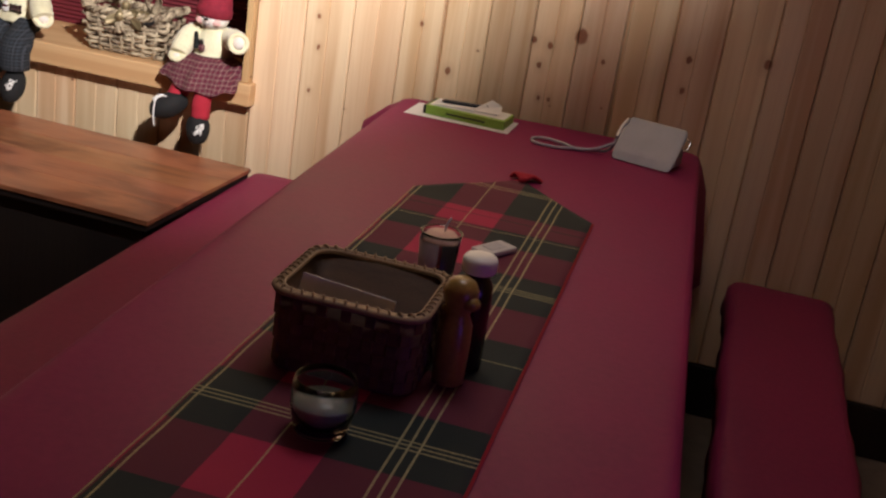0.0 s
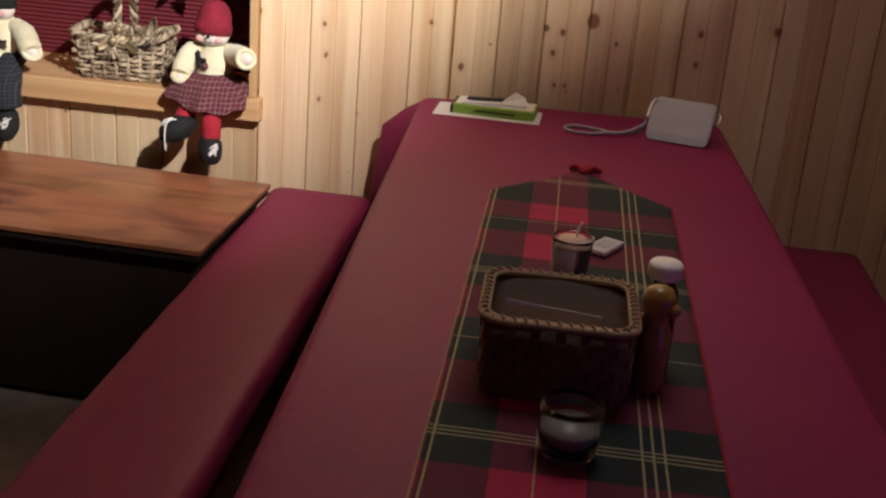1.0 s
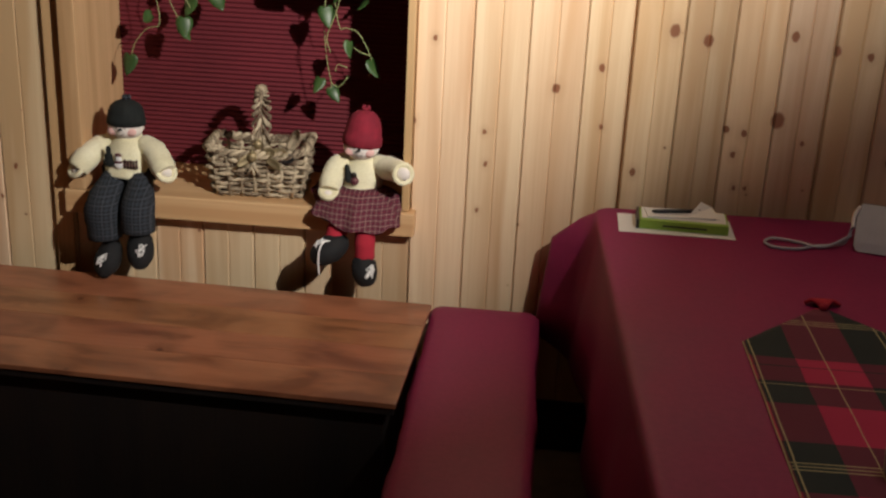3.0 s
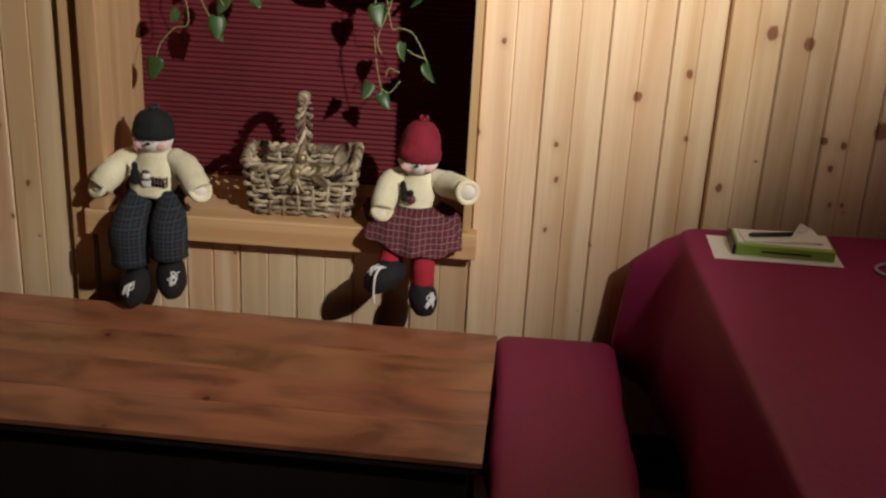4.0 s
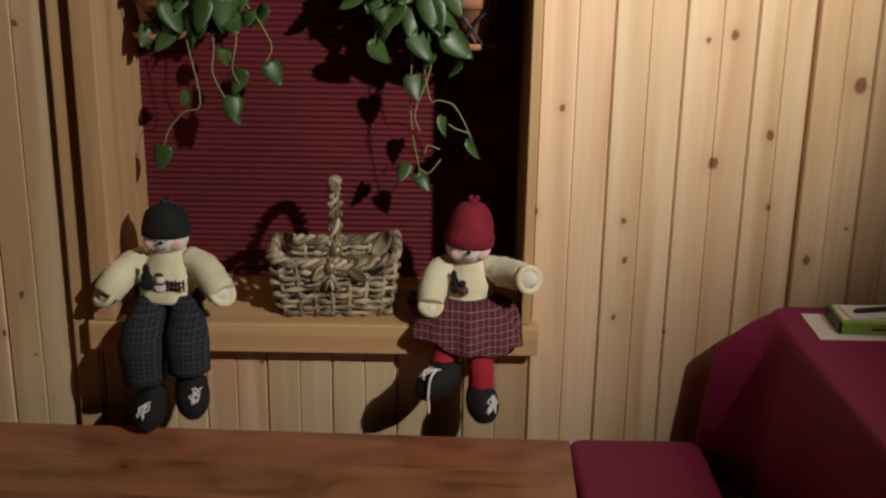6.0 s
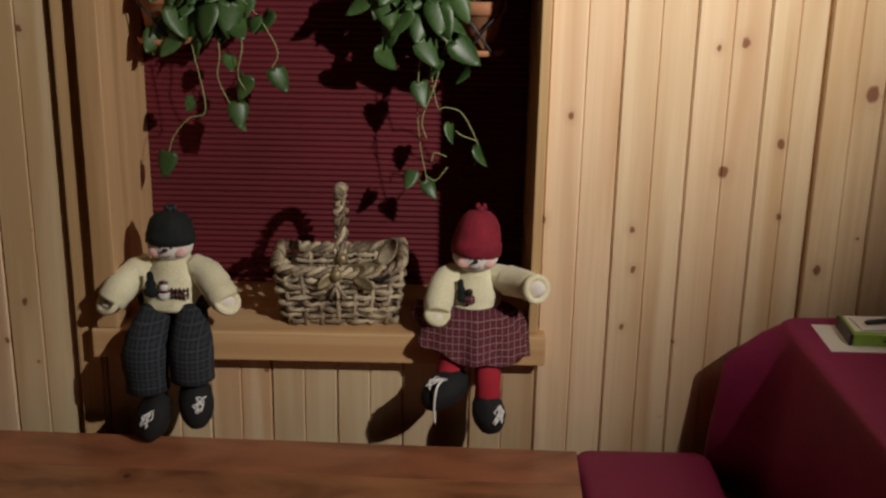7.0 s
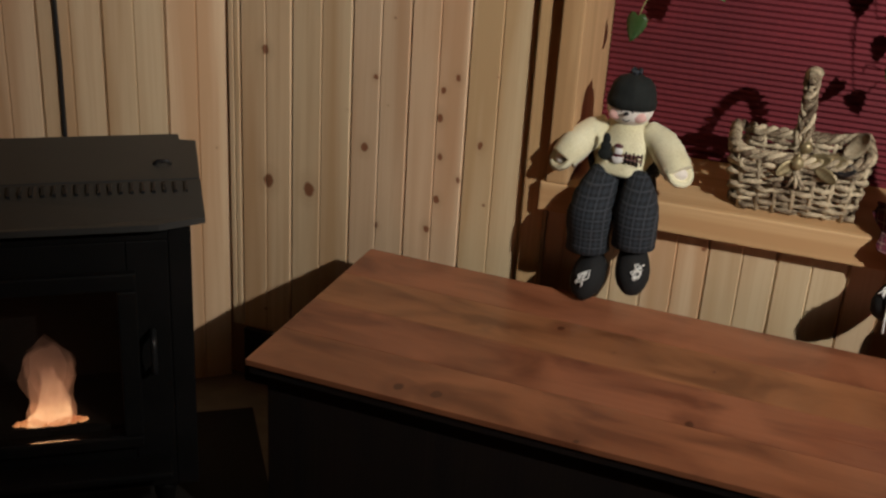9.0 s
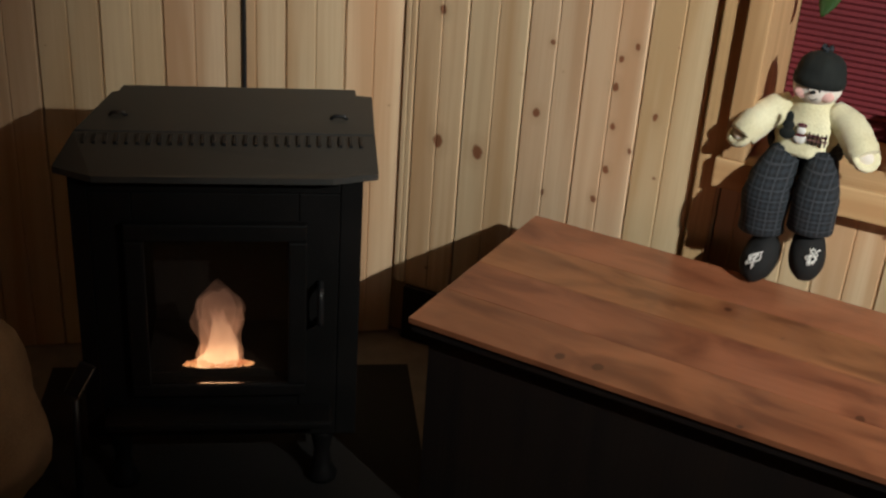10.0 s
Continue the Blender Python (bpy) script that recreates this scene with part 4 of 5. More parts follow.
lathe(bm, [(0.021, -0.004), (0.029, -0.004), (0.0305, 0.004), (0.029, 0.012), (0.021, 0.012), (0.018, 0.004)], 18, (0, 0, 0), fleece, cuff)
blob(bm, (0.121, -0.086, 0.130), (0.018, 0.010, 0.018), face, None, 12, 8)
bmesh.ops.translate(bm, verts=bm.verts[:], vec=(0.0, 0.030, -0.010))
rings = []
for t in (0.0, 0.12, 0.3, 0.5, 0.7, 0.88, 1.0, 1.02):
    ring = []
    for i in range(72):
        q = 2 * math.pi * i / 72
        r = 0.050 + 0.074 * t ** 0.75
        r *= 1 + (0.05 * math.sin(7 * q) + 0.04 * math.sin(12 * q + 1) + 0.02 * math.sin(19 * q)) * t
        x, yv = r * math.cos(q), 0.030 - 0.014 * t + r * 0.92 * math.sin(q)
        front = max(0.0, -math.sin(q))
        z = 0.054 - 0.024 * t - front ** 0.6 * t * t * 0.058 - 0.016 * t * t * math.cos(q) + 0.005 * t * math.sin(9 * q + 2)
        ring.append((x, yv, max(z, 0.005) if yv > -0.016 else z))
    rings.append(ring)
loft(bm, rings, rcheck)
limb(bm, [(-0.036, -0.030, -0.012), (-0.042, -0.048, -0.032), (-0.046, -0.062, -0.050), (-0.050, -0.072, -0.070)], [0.022, 0.027, 0.028, 0.027], redf)
limb(bm, [(0.026, -0.030, -0.012), (0.028, -0.050, -0.036), (0.029, -0.066, -0.066), (0.030, -0.070, -0.108)], [0.022, 0.027, 0.027, 0.026], redf)
shoe_at(bm, (-0.058, -0.092, -0.084), pose(0, 0, 0, 24, 0, -52), (0.038, 0.057, 0.035), 3)
shoe_at(bm, (0.032, -0.084, -0.136), pose(0, 0, 0, 50, 0, 24), (0.034, 0.047, 0.033), 4)
tube(bm, smooth_path([(-0.062, -0.118, -0.050), (-0.074, -0.140, -0.062), (-0.078, -0.142, -0.100), (-0.076, -0.138, -0.138)]), 0.0024, 6, white)
for k in range(3):
    blob(bm, (-0.030 + 0.002 * k, -0.006, 0.110 - 0.014 * k), (0.007 + 0.002 * k, 0.005, 0.012), blackk, None, 8, 6)
blob(bm, (-0.010, -0.009, 0.078), (0.011, 0.004, 0.012), rcheck, None, 10, 6)
blob(bm, (-0.012, -0.010, 0.094), (0.008, 0.004, 0.008), brown, None, 10, 6)
thing("stuffed_doll", "stuffed cloth doll in crimson cap, cream pullover and burgundy checked skirt", "doll",
      (-1.117, 2.902, WZ0), 0, "dolls on the window sill", bm=bm, material=FIG)

# ---------------------------------------------------------------- rush basket on the sill
basket = thing("wicker_basket", "rustic bleached rush basket with braided handle on the window sill", "basket", (-1.402, 3.015, WZ0), 3)
BW, BD, BH = 0.118, 0.078, 0.112


def around(z, w, d, n=64, wav=0.0, phase=0.0, stakes=22):
    base = rounded(w, d, 0.03, 6)
    pts = []
    total = sum(math.dist(a, b) for a, b in zip(base, base[1:] + base[:1]))
    step, acc, i, pos = total / n, 0.0, 0, base[0]
    segs = list(zip(base, base[1:] + base[:1]))
    out = []
    for k in range(n):
        target = k * step
        run = 0.0
        for a, b in segs:
            ln = math.dist(a, b)
            if run + ln >= target:
                t = (target - run) / ln if ln else 0
                out.append((a[0] + (b[0] - a[0]) * t, a[1] + (b[1] - a[1]) * t))
                break
            run += ln
    res = []
    for k, (x, yv) in enumerate(out):
        s = 1 + wav * math.sin(2 * math.pi * k / n * stakes / 2 + phase)
        res.append(Vector((x * s, yv * s, z)))
    return res


rng = random.Random(11)
for j in range(8):
    z = 0.009 + j * 0.0132
    grow = 1 + 0.10 * j / 8
    bm = nb()
    pts = around(z, BW * grow, BD * grow, 88, 0.058, math.pi * (j % 2))
    pts = [p + Vector((rng.uniform(-.0012, .0012), rng.uniform(-.0012, .0012), rng.uniform(-.0022, .0022))) for p in pts]
    rad = [0.0054 + 0.0017 * math.sin(k * 1.3 + j) + rng.uniform(-0.0008, 0.0008) for k in range(len(pts))]
    tube(bm, pts, rad, 6, closed=True)
    part("strand", bm, RUSH, basket)
stakes = around(0.0, BW, BD, 22)
for k, p in enumerate(stakes):
    bm = nb()
    q = p * 1.10
    tube(bm, [(p.x, p.y, 0.002), (p.x * 1.05, p.y * 1.05, 0.055), (q.x, q.y, 0.112)], 0.0052, 6)
    part("stake", bm, RUSH, basket)
for ph in range(3):
    bm = nb()
    base = around(0.118, BW * 1.11, BD * 1.11, 96)
    pts = []
    for k, p in enumerate(base):
        a = 2 * math.pi * k / 96 * 13 + ph * 2 * math.pi / 3
        o = Vector((p.x, p.y, 0)).normalized()
        lift = 0.012 * max(0.0, (p.x / BW)) ** 4 + 0.008 * max(0.0, -p.x / BW) ** 4
        pts.append(p + o * 0.008 * math.cos(a) + Vector((0, 0, 0.008 * math.sin(a) + lift)))
    tube(bm, pts, 0.0062, 6, closed=True)
    part("rim_strand", bm, RUSH, basket)
for ph in range(3):
    bm = nb()
    pts = []
    for k in range(61):
        t = k / 60
        a = math.pi * t
        c = Vector((0.0, -0.078 * math.cos(a), 0.105 + 0.172 * math.sin(a) ** 0.75))
        w = 2 * math.pi * t * 6 + ph * 2 * math.pi / 3
        pts.append(c + Vector((0.010 * math.cos(w), 0.006 * math.sin(w), 0.006 * math.sin(w))))
    tube(bm, pts, [0.0060 + 0.0026 * math.sin(k * 0.9 + ph * 2) for k in range(61)], 6, flat=0.7)
    part("handle_strand", bm, RUSH, basket)
part("base", bx(-BW * 0.93, BW * 0.93, -BD * 0.93, BD * 0.93, 0.0005, 0.006), RUSH, basket)
for k, (x, yv, z, r) in enumerate(((-0.006, -0.094, 0.116, 0.014), (0.006, -0.080, 0.146, 0.013), (0.040, -0.084, 0.120, 0.014))):
    bm = nb()
    blob(bm, (x, yv, z), (r, r, r * 1.05), 0, None, 14, 10, 0.12, k)
    lathe(bm, [(r * 0.3, -0.004), (r * 0.45, 0.0), (r * 0.2, 0.006)], 10, (x, yv, z + r), 0)
    part("bell", bm, BRASS, basket, "dull brass jingle bell")
for k in range(3):
    bm = nb()
    a = -0.4 + 0.5 * k
    tube(bm, smooth_path([(-0.004, -0.098, 0.098), (-0.004 + 0.02 * math.sin(a), -0.103, 0.080), (-0.004 + 0.036 * math.sin(a), -0.098, 0.066)]), 0.0042, 6, flat=0.5)
    part("bow_tail", bm, RUSH, basket)

def blade(length, width, curl):
    """A stiff curled leaf blade with thickness; the root at the origin, the tip towards +x."""
    bm = nb()
    rows = []
    for j in range(9):
        t = j / 8
        w = width * math.sin(math.pi * min(1.0, 0.08 + 0.92 * t)) ** 0.8 + 0.0006
        c = Vector((length * math.sin(curl * t) / curl, 0, length * (1 - math.cos(curl * t)) / curl))
        rows.append([(c.x, yv * w, c.z + 0.25 * abs(yv) * w) for yv in (-1, -0.5, 0, 0.5, 1)] + [(c.x, yv * w, c.z + 0.25 * abs(yv) * w - 0.0014) for yv in (1, 0.5, 0, -0.5, -1)])
    loft(bm, rows)
    return bm


part("pale_leaf", blade(0.085, 0.018, 0.9), RUSH, basket, "pale curled husk leaf").matrix_basis = pose(0.080, -0.062, 0.128, 62, -48, 0)
for x, yv, z, rx, ry, rz in ((0.012, -0.088, 0.122, 70, -8, 0), (0.040, -0.082, 0.130, 50, 14, 0), (0.030, -0.094, 0.110, 95, 22, 0), (-0.004, -0.094, 0.118, 80, 150, 0)):
    part("ribbon_leaf", blade(0.052, 0.013, 0.8), BRASS, basket, "dull gold ribbon leaf").matrix_basis = pose(x, yv, z, rx, ry, rz)
part("dark_leaf", blade(0.046, 0.014, 0.5), INK, basket, "dark glossy leaf").matrix_basis = pose(0.062, -0.088, 0.112, 85, -6, 0)

# ---------------------------------------------------------------- hanging pothos in terracotta pots
def leaf_mesh(size, bend):
    """A heart-shaped leaf with a folded midrib and drooping tip; the stalk at the origin, the tip towards -z."""
    bm = nb()
    half = [(0.0, 0.0), (0.26, 0.10), (0.40, -0.08), (0.42, -0.30), (0.32, -0.58), (0.16, -0.84), (0.0, -1.02)]
    mid = [0.0, -0.02, -0.12, -0.32, -0.58, -0.84, -1.02]
    rows = []
    for (x, z), zc in zip(half, mid):
        rows.append([bm.verts.new(Vector((s * x * size, (-bend * z * z * 0.5 + abs(s * x) * 0.22) * size, (z if s else zc) * size))) for s in ((-1, -0.5, 0, 0.5, 1) if 0 < x else (0,))])
    prev = rows[0]
    for row in rows[1:]:
        if len(prev) == 1:
            for a, b in zip(row, row[1:]):
                bm.faces.new((prev[0], a, b))
        elif len(row) == 1:
            for a, b in zip(prev, prev[1:]):
                bm.faces.new((a, b, row[0]))
        else:
            for i in range(4):
                bm.faces.new((prev[i], prev[i + 1], row[i + 1], row[i]))
        prev = row
    for f in bm.faces:
        f.smooth = True
    r = bmesh.ops.extrude_face_region(bm, geom=bm.faces[:])
    bmesh.ops.translate(bm, verts=[v for v in r["geom"] if isinstance(v, bmesh.types.BMVert)], vec=(0, 0.0007, 0))
    return emit(bm, "leaf", LEAF)


LEAVES = [leaf_mesh(0.054, 0.5), leaf_mesh(0.070, 0.3), leaf_mesh(0.042, 0.8)]


def pot_plant(at, label, vines, leaves, bush, seed):
    """vines: paths; leaves: (x, z, size index, roll, yaw, dy); all from the pot's foot."""
    ob = thing("hanging_pothos", label, "houseplant", at, group="hanging pot plants")
    rng = random.Random(seed)
    bm = nb()
    lathe(bm, [(0.034, 0.012), (0.047, 0.085), (0.054, 0.086), (0.056, 0.112), (0.050, 0.113), (0.047, 0.104), (0.0001, 0.102)], 24)
    part("pot", bm, TERRACOTTA, ob, "small terracotta pot")
    bm = nb()
    lathe(bm, [(0.044, 0.0), (0.052, 0.003), (0.056, 0.014), (0.053, 0.015), (0.049, 0.006), (0.03, 0.006)], 24)
    part("saucer", bm, TERRACOTTA, ob)
    bm = nb()
    blob(bm, (0, 0, 0.106), (0.044, 0.044, 0.006), 0, None, 12, 6, 0.3)
    part("soil", bm, SOIL, ob)
    for s in (-1, 1):
        bm = nb()
        tube(bm, smooth_path([(s * 0.030, -0.050, 0.004), (-s * 0.010, -0.058, 0.060), (-s * 0.046, -0.044, 0.118), (-s * 0.02, -0.01, 0.26), (0, 0, 0.50)]), 0.003, 6)
        part("hanger_wire", bm, INK, ob)
    for path in vines:
        bm = nb()
        tube(bm, smooth_path([(x, dy, z) for x, z, dy in path], 5), 0.0013, 5)
        part("vine", bm, VINE, ob)
    for x, z, k, roll, yaw, dy in leaves:
        lf = part("leaf", LEAVES[k], LEAF, ob)
        lf.matrix_basis = pose(x, dy, z, rng.uniform(-18, 8), roll, yaw)
    for n_ in range(bush[0]):
        high = n_ % 2
        x, z = rng.gauss(bush[1], bush[2]), rng.gauss(bush[3] + (0.13 if high else 0.0), bush[4])
        x = min(max(x, bush[5]), bush[6])
        lf = part("leaf", LEAVES[rng.randrange(3)], LEAF, ob)
        lf.matrix_basis = pose(x, rng.uniform(-0.085, 0.03), z, rng.uniform(-35, 15), rng.uniform(-40, 40), rng.uniform(-60, 60))
    return ob


RIGHT_POT = (-1.118, 3.10, 1.222)
pot_plant(RIGHT_POT, "trailing green pothos in a terracotta pot hanging in the window", [
    [(0.0, 0.11, 0.0), (-0.07, 0.12, -0.03), (-0.10, 0.02, -0.04), (-0.085, -0.10, -0.04), (-0.065, -0.105, -0.04), (-0.03, -0.12, -0.04), (0.004, -0.19, -0.04), (-0.004, -0.23, -0.04)],
    [(-0.02, 0.11, 0.0), (-0.10, 0.10, -0.03), (-0.125, -0.06, -0.03), (-0.120, -0.18, -0.03), (-0.105, -0.26, -0.03), (-0.115, -0.27, -0.03)],
    [(-0.02, 0.11, -0.02), (-0.06, 0.05, -0.05), (-0.09, -0.06, -0.05), (-0.115, -0.13, -0.05), (-0.105, -0.17, -0.05)],
    [(-0.105, -0.255, -0.03), (-0.085, -0.265, -0.03), (-0.06, -0.235, -0.03)],
    [(0.0, -0.175, -0.04), (-0.03, -0.165, -0.04), (-0.045, -0.155, -0.04)],
    [(-0.095, -0.225, -0.03), (-0.088, -0.205, -0.03), (-0.062, -0.213, -0.03)],
], [(-0.085, 0.115, 1, 0, 10, -0.075), (-0.185, 0.085, 1, -12, -35, -0.05), (-0.165, 0.15, 0, 20, 30, -0.05), (-0.12, -0.055, 0, -8, 20, -0.04),
    (-0.055, -0.14, 2, 18, 50, -0.045), (0.002, -0.185, 0, -10, 65, -0.045), (-0.135, -0.245, 2, 8, -15, -0.03), (-0.105, -0.268, 2, -25, 25, -0.03),
    (-0.025, -0.03, 2, 10, -60, 0.02), (-0.105, 0.02, 2, -20, 50, -0.05), (-0.085, 0.0, 2, 15, -45, -0.05)],
    (130, -0.125, 0.060, 0.15, 0.075, -0.27, 0.05), 3)
pot_plant((-1.772, 3.10, 1.232), "bushy trailing pothos in a terracotta pot hanging beside the jamb", [
    [(0.0, 0.11, 0.0), (0.09, 0.12, -0.03), (0.12, 0.0, -0.04), (0.115, -0.06, -0.04), (0.135, -0.11, -0.04), (0.15, -0.13, -0.04)],
    [(0.02, 0.11, 0.0), (0.12, 0.10, -0.03), (0.165, 0.02, -0.03), (0.155, -0.055, -0.03), (0.17, -0.09, -0.03)],
    [(0.05, 0.10, 0.0), (0.16, 0.10, -0.02), (0.235, 0.0, -0.02), (0.222, -0.05, -0.02)],
    [(0.06, 0.0, -0.02), (0.085, -0.13, -0.03), (0.05, -0.15, -0.03), (0.015, -0.19, -0.03), (0.0, -0.235, -0.03)],
], [(0.155, -0.115, 0, 0, 15, -0.04), (0.17, -0.06, 0, 15, -25, -0.03), (0.232, -0.045, 0, -18, 30, -0.02), (0.0, -0.225, 0, 6, -10, -0.035),
    (0.06, -0.115, 2, 70, 40, -0.02), (0.15, -0.135, 2, -10, 50, -0.04), (0.15, 0.09, 1, 5, 20, -0.06), (0.10, 0.09, 1, -10, -20, -0.07)],
    (120, 0.095, 0.055, 0.135, 0.055, -0.02, 0.22), 8)

# ---------------------------------------------------------------- on the table
CLOTH = TOP + 0.0028
RUN = pose(-0.067, 2.09, CLOTH, 0, 0, 0.4)
bm = nb()
half_w = 0.187
cells_x = 20
ys = [-1.45 + 1.45 * k / 58 for k in range(59)]


def waver(x, yv):
    return 0.0012 * noise.noise(Vector((x * 6, yv * 6, 0))) + 0.0014 + 0.0008 * math.sin(yv * 40 + x * 9)


grid = []
for yv in ys + [0.03, 0.07, 0.11, 0.15, 0.19]:
    w0, w1 = -half_w, half_w
    if yv > 0:
        w0, w1 = -half_w + (half_w - 0.01) * yv / 0.19, half_w - (half_w - 0.01) * yv / 0.19
    if yv < -1.3:
        k = (-1.3 - yv) / 0.15
        w0, w1 = w0 * (1 - k * 0.95), w1 * (1 - k * 0.95)
    grid.append([bm.verts.new((w0 + (w1 - w0) * i / cells_x, yv, waver(w0 + (w1 - w0) * i / cells_x, yv))) for i in range(cells_x + 1)])
for a, b in zip(grid, grid[1:]):
    for i in range(cells_x):
        bm.faces.new((a[i], a[i + 1], b[i + 1], b[i])).smooth = True
runner = thing("table_runner", "red and green tartan table runner with a pointed end", "table runner")
runner.matrix_world = RUN
rc = part("cloth", bm, TARTAN, runner)
md = rc.modifiers.new("thick", "SOLIDIFY")
md.thickness, md.offset = 0.0016, 1.0
bm = nb()
for k in range(12):
    a = radians(-60 + 120 * k / 11)
    tube(bm, smooth_path([(0.005, 0.185, 0.006), (0.005 + 0.022 * math.sin(a), 0.205 + 0.004 * math.cos(a), 0.014), (0.008 + 0.040 * math.sin(a), 0.198 + 0.034 * math.cos(a), 0.004)]), 0.0045, 6)
blob(bm, (0.005, 0.188, 0.009), (0.010, 0.010, 0.008), 0, None, 10, 8, 0.3)
part("tassel", bm, RED_FELT, runner, "crimson yarn tassel")
ON = CLOTH + 0.0045

# dark splint basket with a tan lashed rim
bk = thing("splint_basket", "dark brown woven splint basket with a tan lashed rim", "basket", (-0.097, 1.270, ON), 1)
bm = nb()
W2, D2, H2 = 0.101, 0.090, 0.114
o = rounded(W2, D2, 0.028, 6)
rings = [[(x * 0.95, y_ * 0.95, 0.0) for x, y_ in o], [(x * 0.96, y_ * 0.96, 0.003) for x, y_ in o], [(x, y_, H2) for x, y_ in o],
         [(x * 0.96, y_ * 0.955, H2) for x, y_ in o], [(x * 0.91, y_ * 0.90, 0.006) for x, y_ in o]]
loft(bm, rings)
part("wall", bm, WICKER_DARK, bk, "dark woven wall")
SPLINT = emit(bx(-0.0068, 0.0068, -0.0016, 0.0016, -0.0078, 0.0078, 0.0012), "splint", WICKER_DARK)
per = around(0, W2 * 1.012, D2 * 1.014, 44)
for lvl in range(6):
    for k in range(0, 44):
        if (k + lvl) % 2:
            continue
        p, q = per[k], per[(k + 1) % 44]
        d = (q - p).normalized()
        nrm = Vector((d.y, -d.x, 0))
        m = Matrix.Translation((p + q) / 2 * (0.965 + 0.035 * lvl / 6) + Vector((0, 0, 0.012 + lvl * 0.0170))) @ Matrix.Rotation(math.atan2(d.y, d.x), 4, "Z")
        ob = part("splint", SPLINT, WICKER_DARK, bk)
        ob.matrix_basis = m
bm = nb()
tube(bm, around(H2 - 0.003, W2 * 1.02, D2 * 1.02, 64), 0.0042, 6, closed=True, flat=1.3)
tube(bm, around(H2 - 0.003, W2 * 0.945, D2 * 0.94, 64), 0.0036, 6, closed=True, flat=1.3)
part("rim", bm, WICKER_RIM, bk, "tan splint rim")
LASH = nb()
tube(LASH, [(0.0052 * math.cos(a), 0, 0.0058 * math.sin(a)) for a in (2 * math.pi * i / 12 for i in range(12))], 0.0017, 5, closed=True)
LASH = emit(LASH, "lashing", WICKER_RIM)
rimp = around(H2 - 0.002, W2 * 0.985, D2 * 0.985, 48)
for k, p in enumerate(rimp):
    q = rimp[(k + 1) % 48]
    d = q - p
    ob = part("lashing", LASH, WICKER_RIM, bk)
    ob.matrix_basis = Matrix.Translation(p) @ Matrix.Rotation(math.atan2(d.y, d.x) + math.pi / 2 + 0.35, 4, "Z")
bm = nb()
box(bm, -0.075, 0.02, -0.066, 0.02, 0.0065, 0.010, 0.001)
box(bm, -0.076, 0.052, -0.0015, 0.0015, -0.046, 0.048, 0, 0, pose(0.0, -0.062, 0.070, -16, 5, 0))
thing("paper_napkin", "folded white paper napkin inside the dark basket", "napkin", (-0.097, 1.270, ON + 0.003), 1, bm=bm, material=PAPER)

# small glass in front of the basket
gl = thing("glass_tumbler", "small clear glass votive with cloudy wax on the runner", "glass", (-0.070, 1.060, ON))
bm = nb()
lathe(bm, [(0.0005, 0.0), (0.031, 0.0), (0.034, 0.004), (0.040, 0.035), (0.040, 0.058), (0.037, 0.070), (0.035, 0.070), (0.0375, 0.058), (0.0375, 0.036), (0.031, 0.008), (0.0005, 0.008)], 28, caps=False)
part("cup", bm, CLEAR, gl)
bm = nb()
lathe(bm, [(0.0305, 0.0085), (0.0372, 0.036), (0.0372, 0.040), (0.0005, 0.0405)], 28)
part("wax", bm, LIQUID, gl, "greyish wax fill")

# amber bottle, and the white-capped dark bottle behind it
bm = nb()
lathe(bm, [(0.018, 0.0), (0.022, 0.003), (0.023, 0.05), (0.022, 0.085), (0.016, 0.100), (0.017, 0.108), (0.023, 0.122), (0.024, 0.134), (0.018, 0.146), (0.010, 0.151), (0.001, 0.152)], 20, m=None)
blob(bm, (0.016, -0.010, 0.122), (0.014, 0.012, 0.010), 0, None, 10, 8)
blob(bm, (-0.014, 0.004, 0.098), (0.012, 0.012, 0.011), 0, None, 10, 8)
thing("amber_bottle", "small lumpy amber brown bottle beside the dark basket", "bottle", (0.034, 1.266, ON), bm=bm, material=AMBER)
wb = thing("capped_bottle", "dark brown bottle with a white flip cap", "bottle", (0.042, 1.324, ON))
bm = nb()
lathe(bm, [(0.020, 0.0), (0.024, 0.003), (0.024, 0.110), (0.022, 0.125), (0.016, 0.136), (0.015, 0.142)], 22)
part("bottle_body", bm, DARK_GLASS, wb)
bm = nb()
lathe(bm, [(0.022, 0.1425), (0.024, 0.145), (0.024, 0.160), (0.021, 0.165), (0.001, 0.166)], 22)
part("cap", bm, WHITE_PLASTIC, wb, "white flip cap")

# jar candle
cd = thing("jar_candle", "small jar candle with pink wax and pale label", "candle", (-0.082, 1.628, ON))
bm = nb()
lathe(bm, [(0.0005, 0.0), (0.026, 0.0), (0.028, 0.003), (0.034, 0.072), (0.036, 0.078), (0.033, 0.079), (0.031, 0.072), (0.026, 0.006), (0.0005, 0.006)], 26, caps=False)
part("jar", bm, CLEAR, cd)
bm = nb()
lathe(bm, [(0.0253, 0.0065), (0.0305, 0.066), (0.024, 0.076), (0.012, 0.080), (0.0005, 0.079)], 24)
part("wax", bm, WAX, cd, "pale pink wax")
bm = nb()
rr = [[(r * math.cos(a), r * math.sin(a), z) for a in (radians(150 + 130 * i / 14) for i in range(15))] for r, z in ((0.0302, 0.008), (0.0345, 0.066))]
rr2 = [[(r * 1.02 * math.cos(a), r * 1.02 * math.sin(a), z) for a in (radians(150 + 130 * i / 14) for i in range(15))] for r, z in ((0.0345, 0.066), (0.0302, 0.008))]
loft(bm, rr + rr2, closed=False, caps=False)
part("label", bm, CANDLE_LABEL, cd, "pale paper label")
bm = nb()
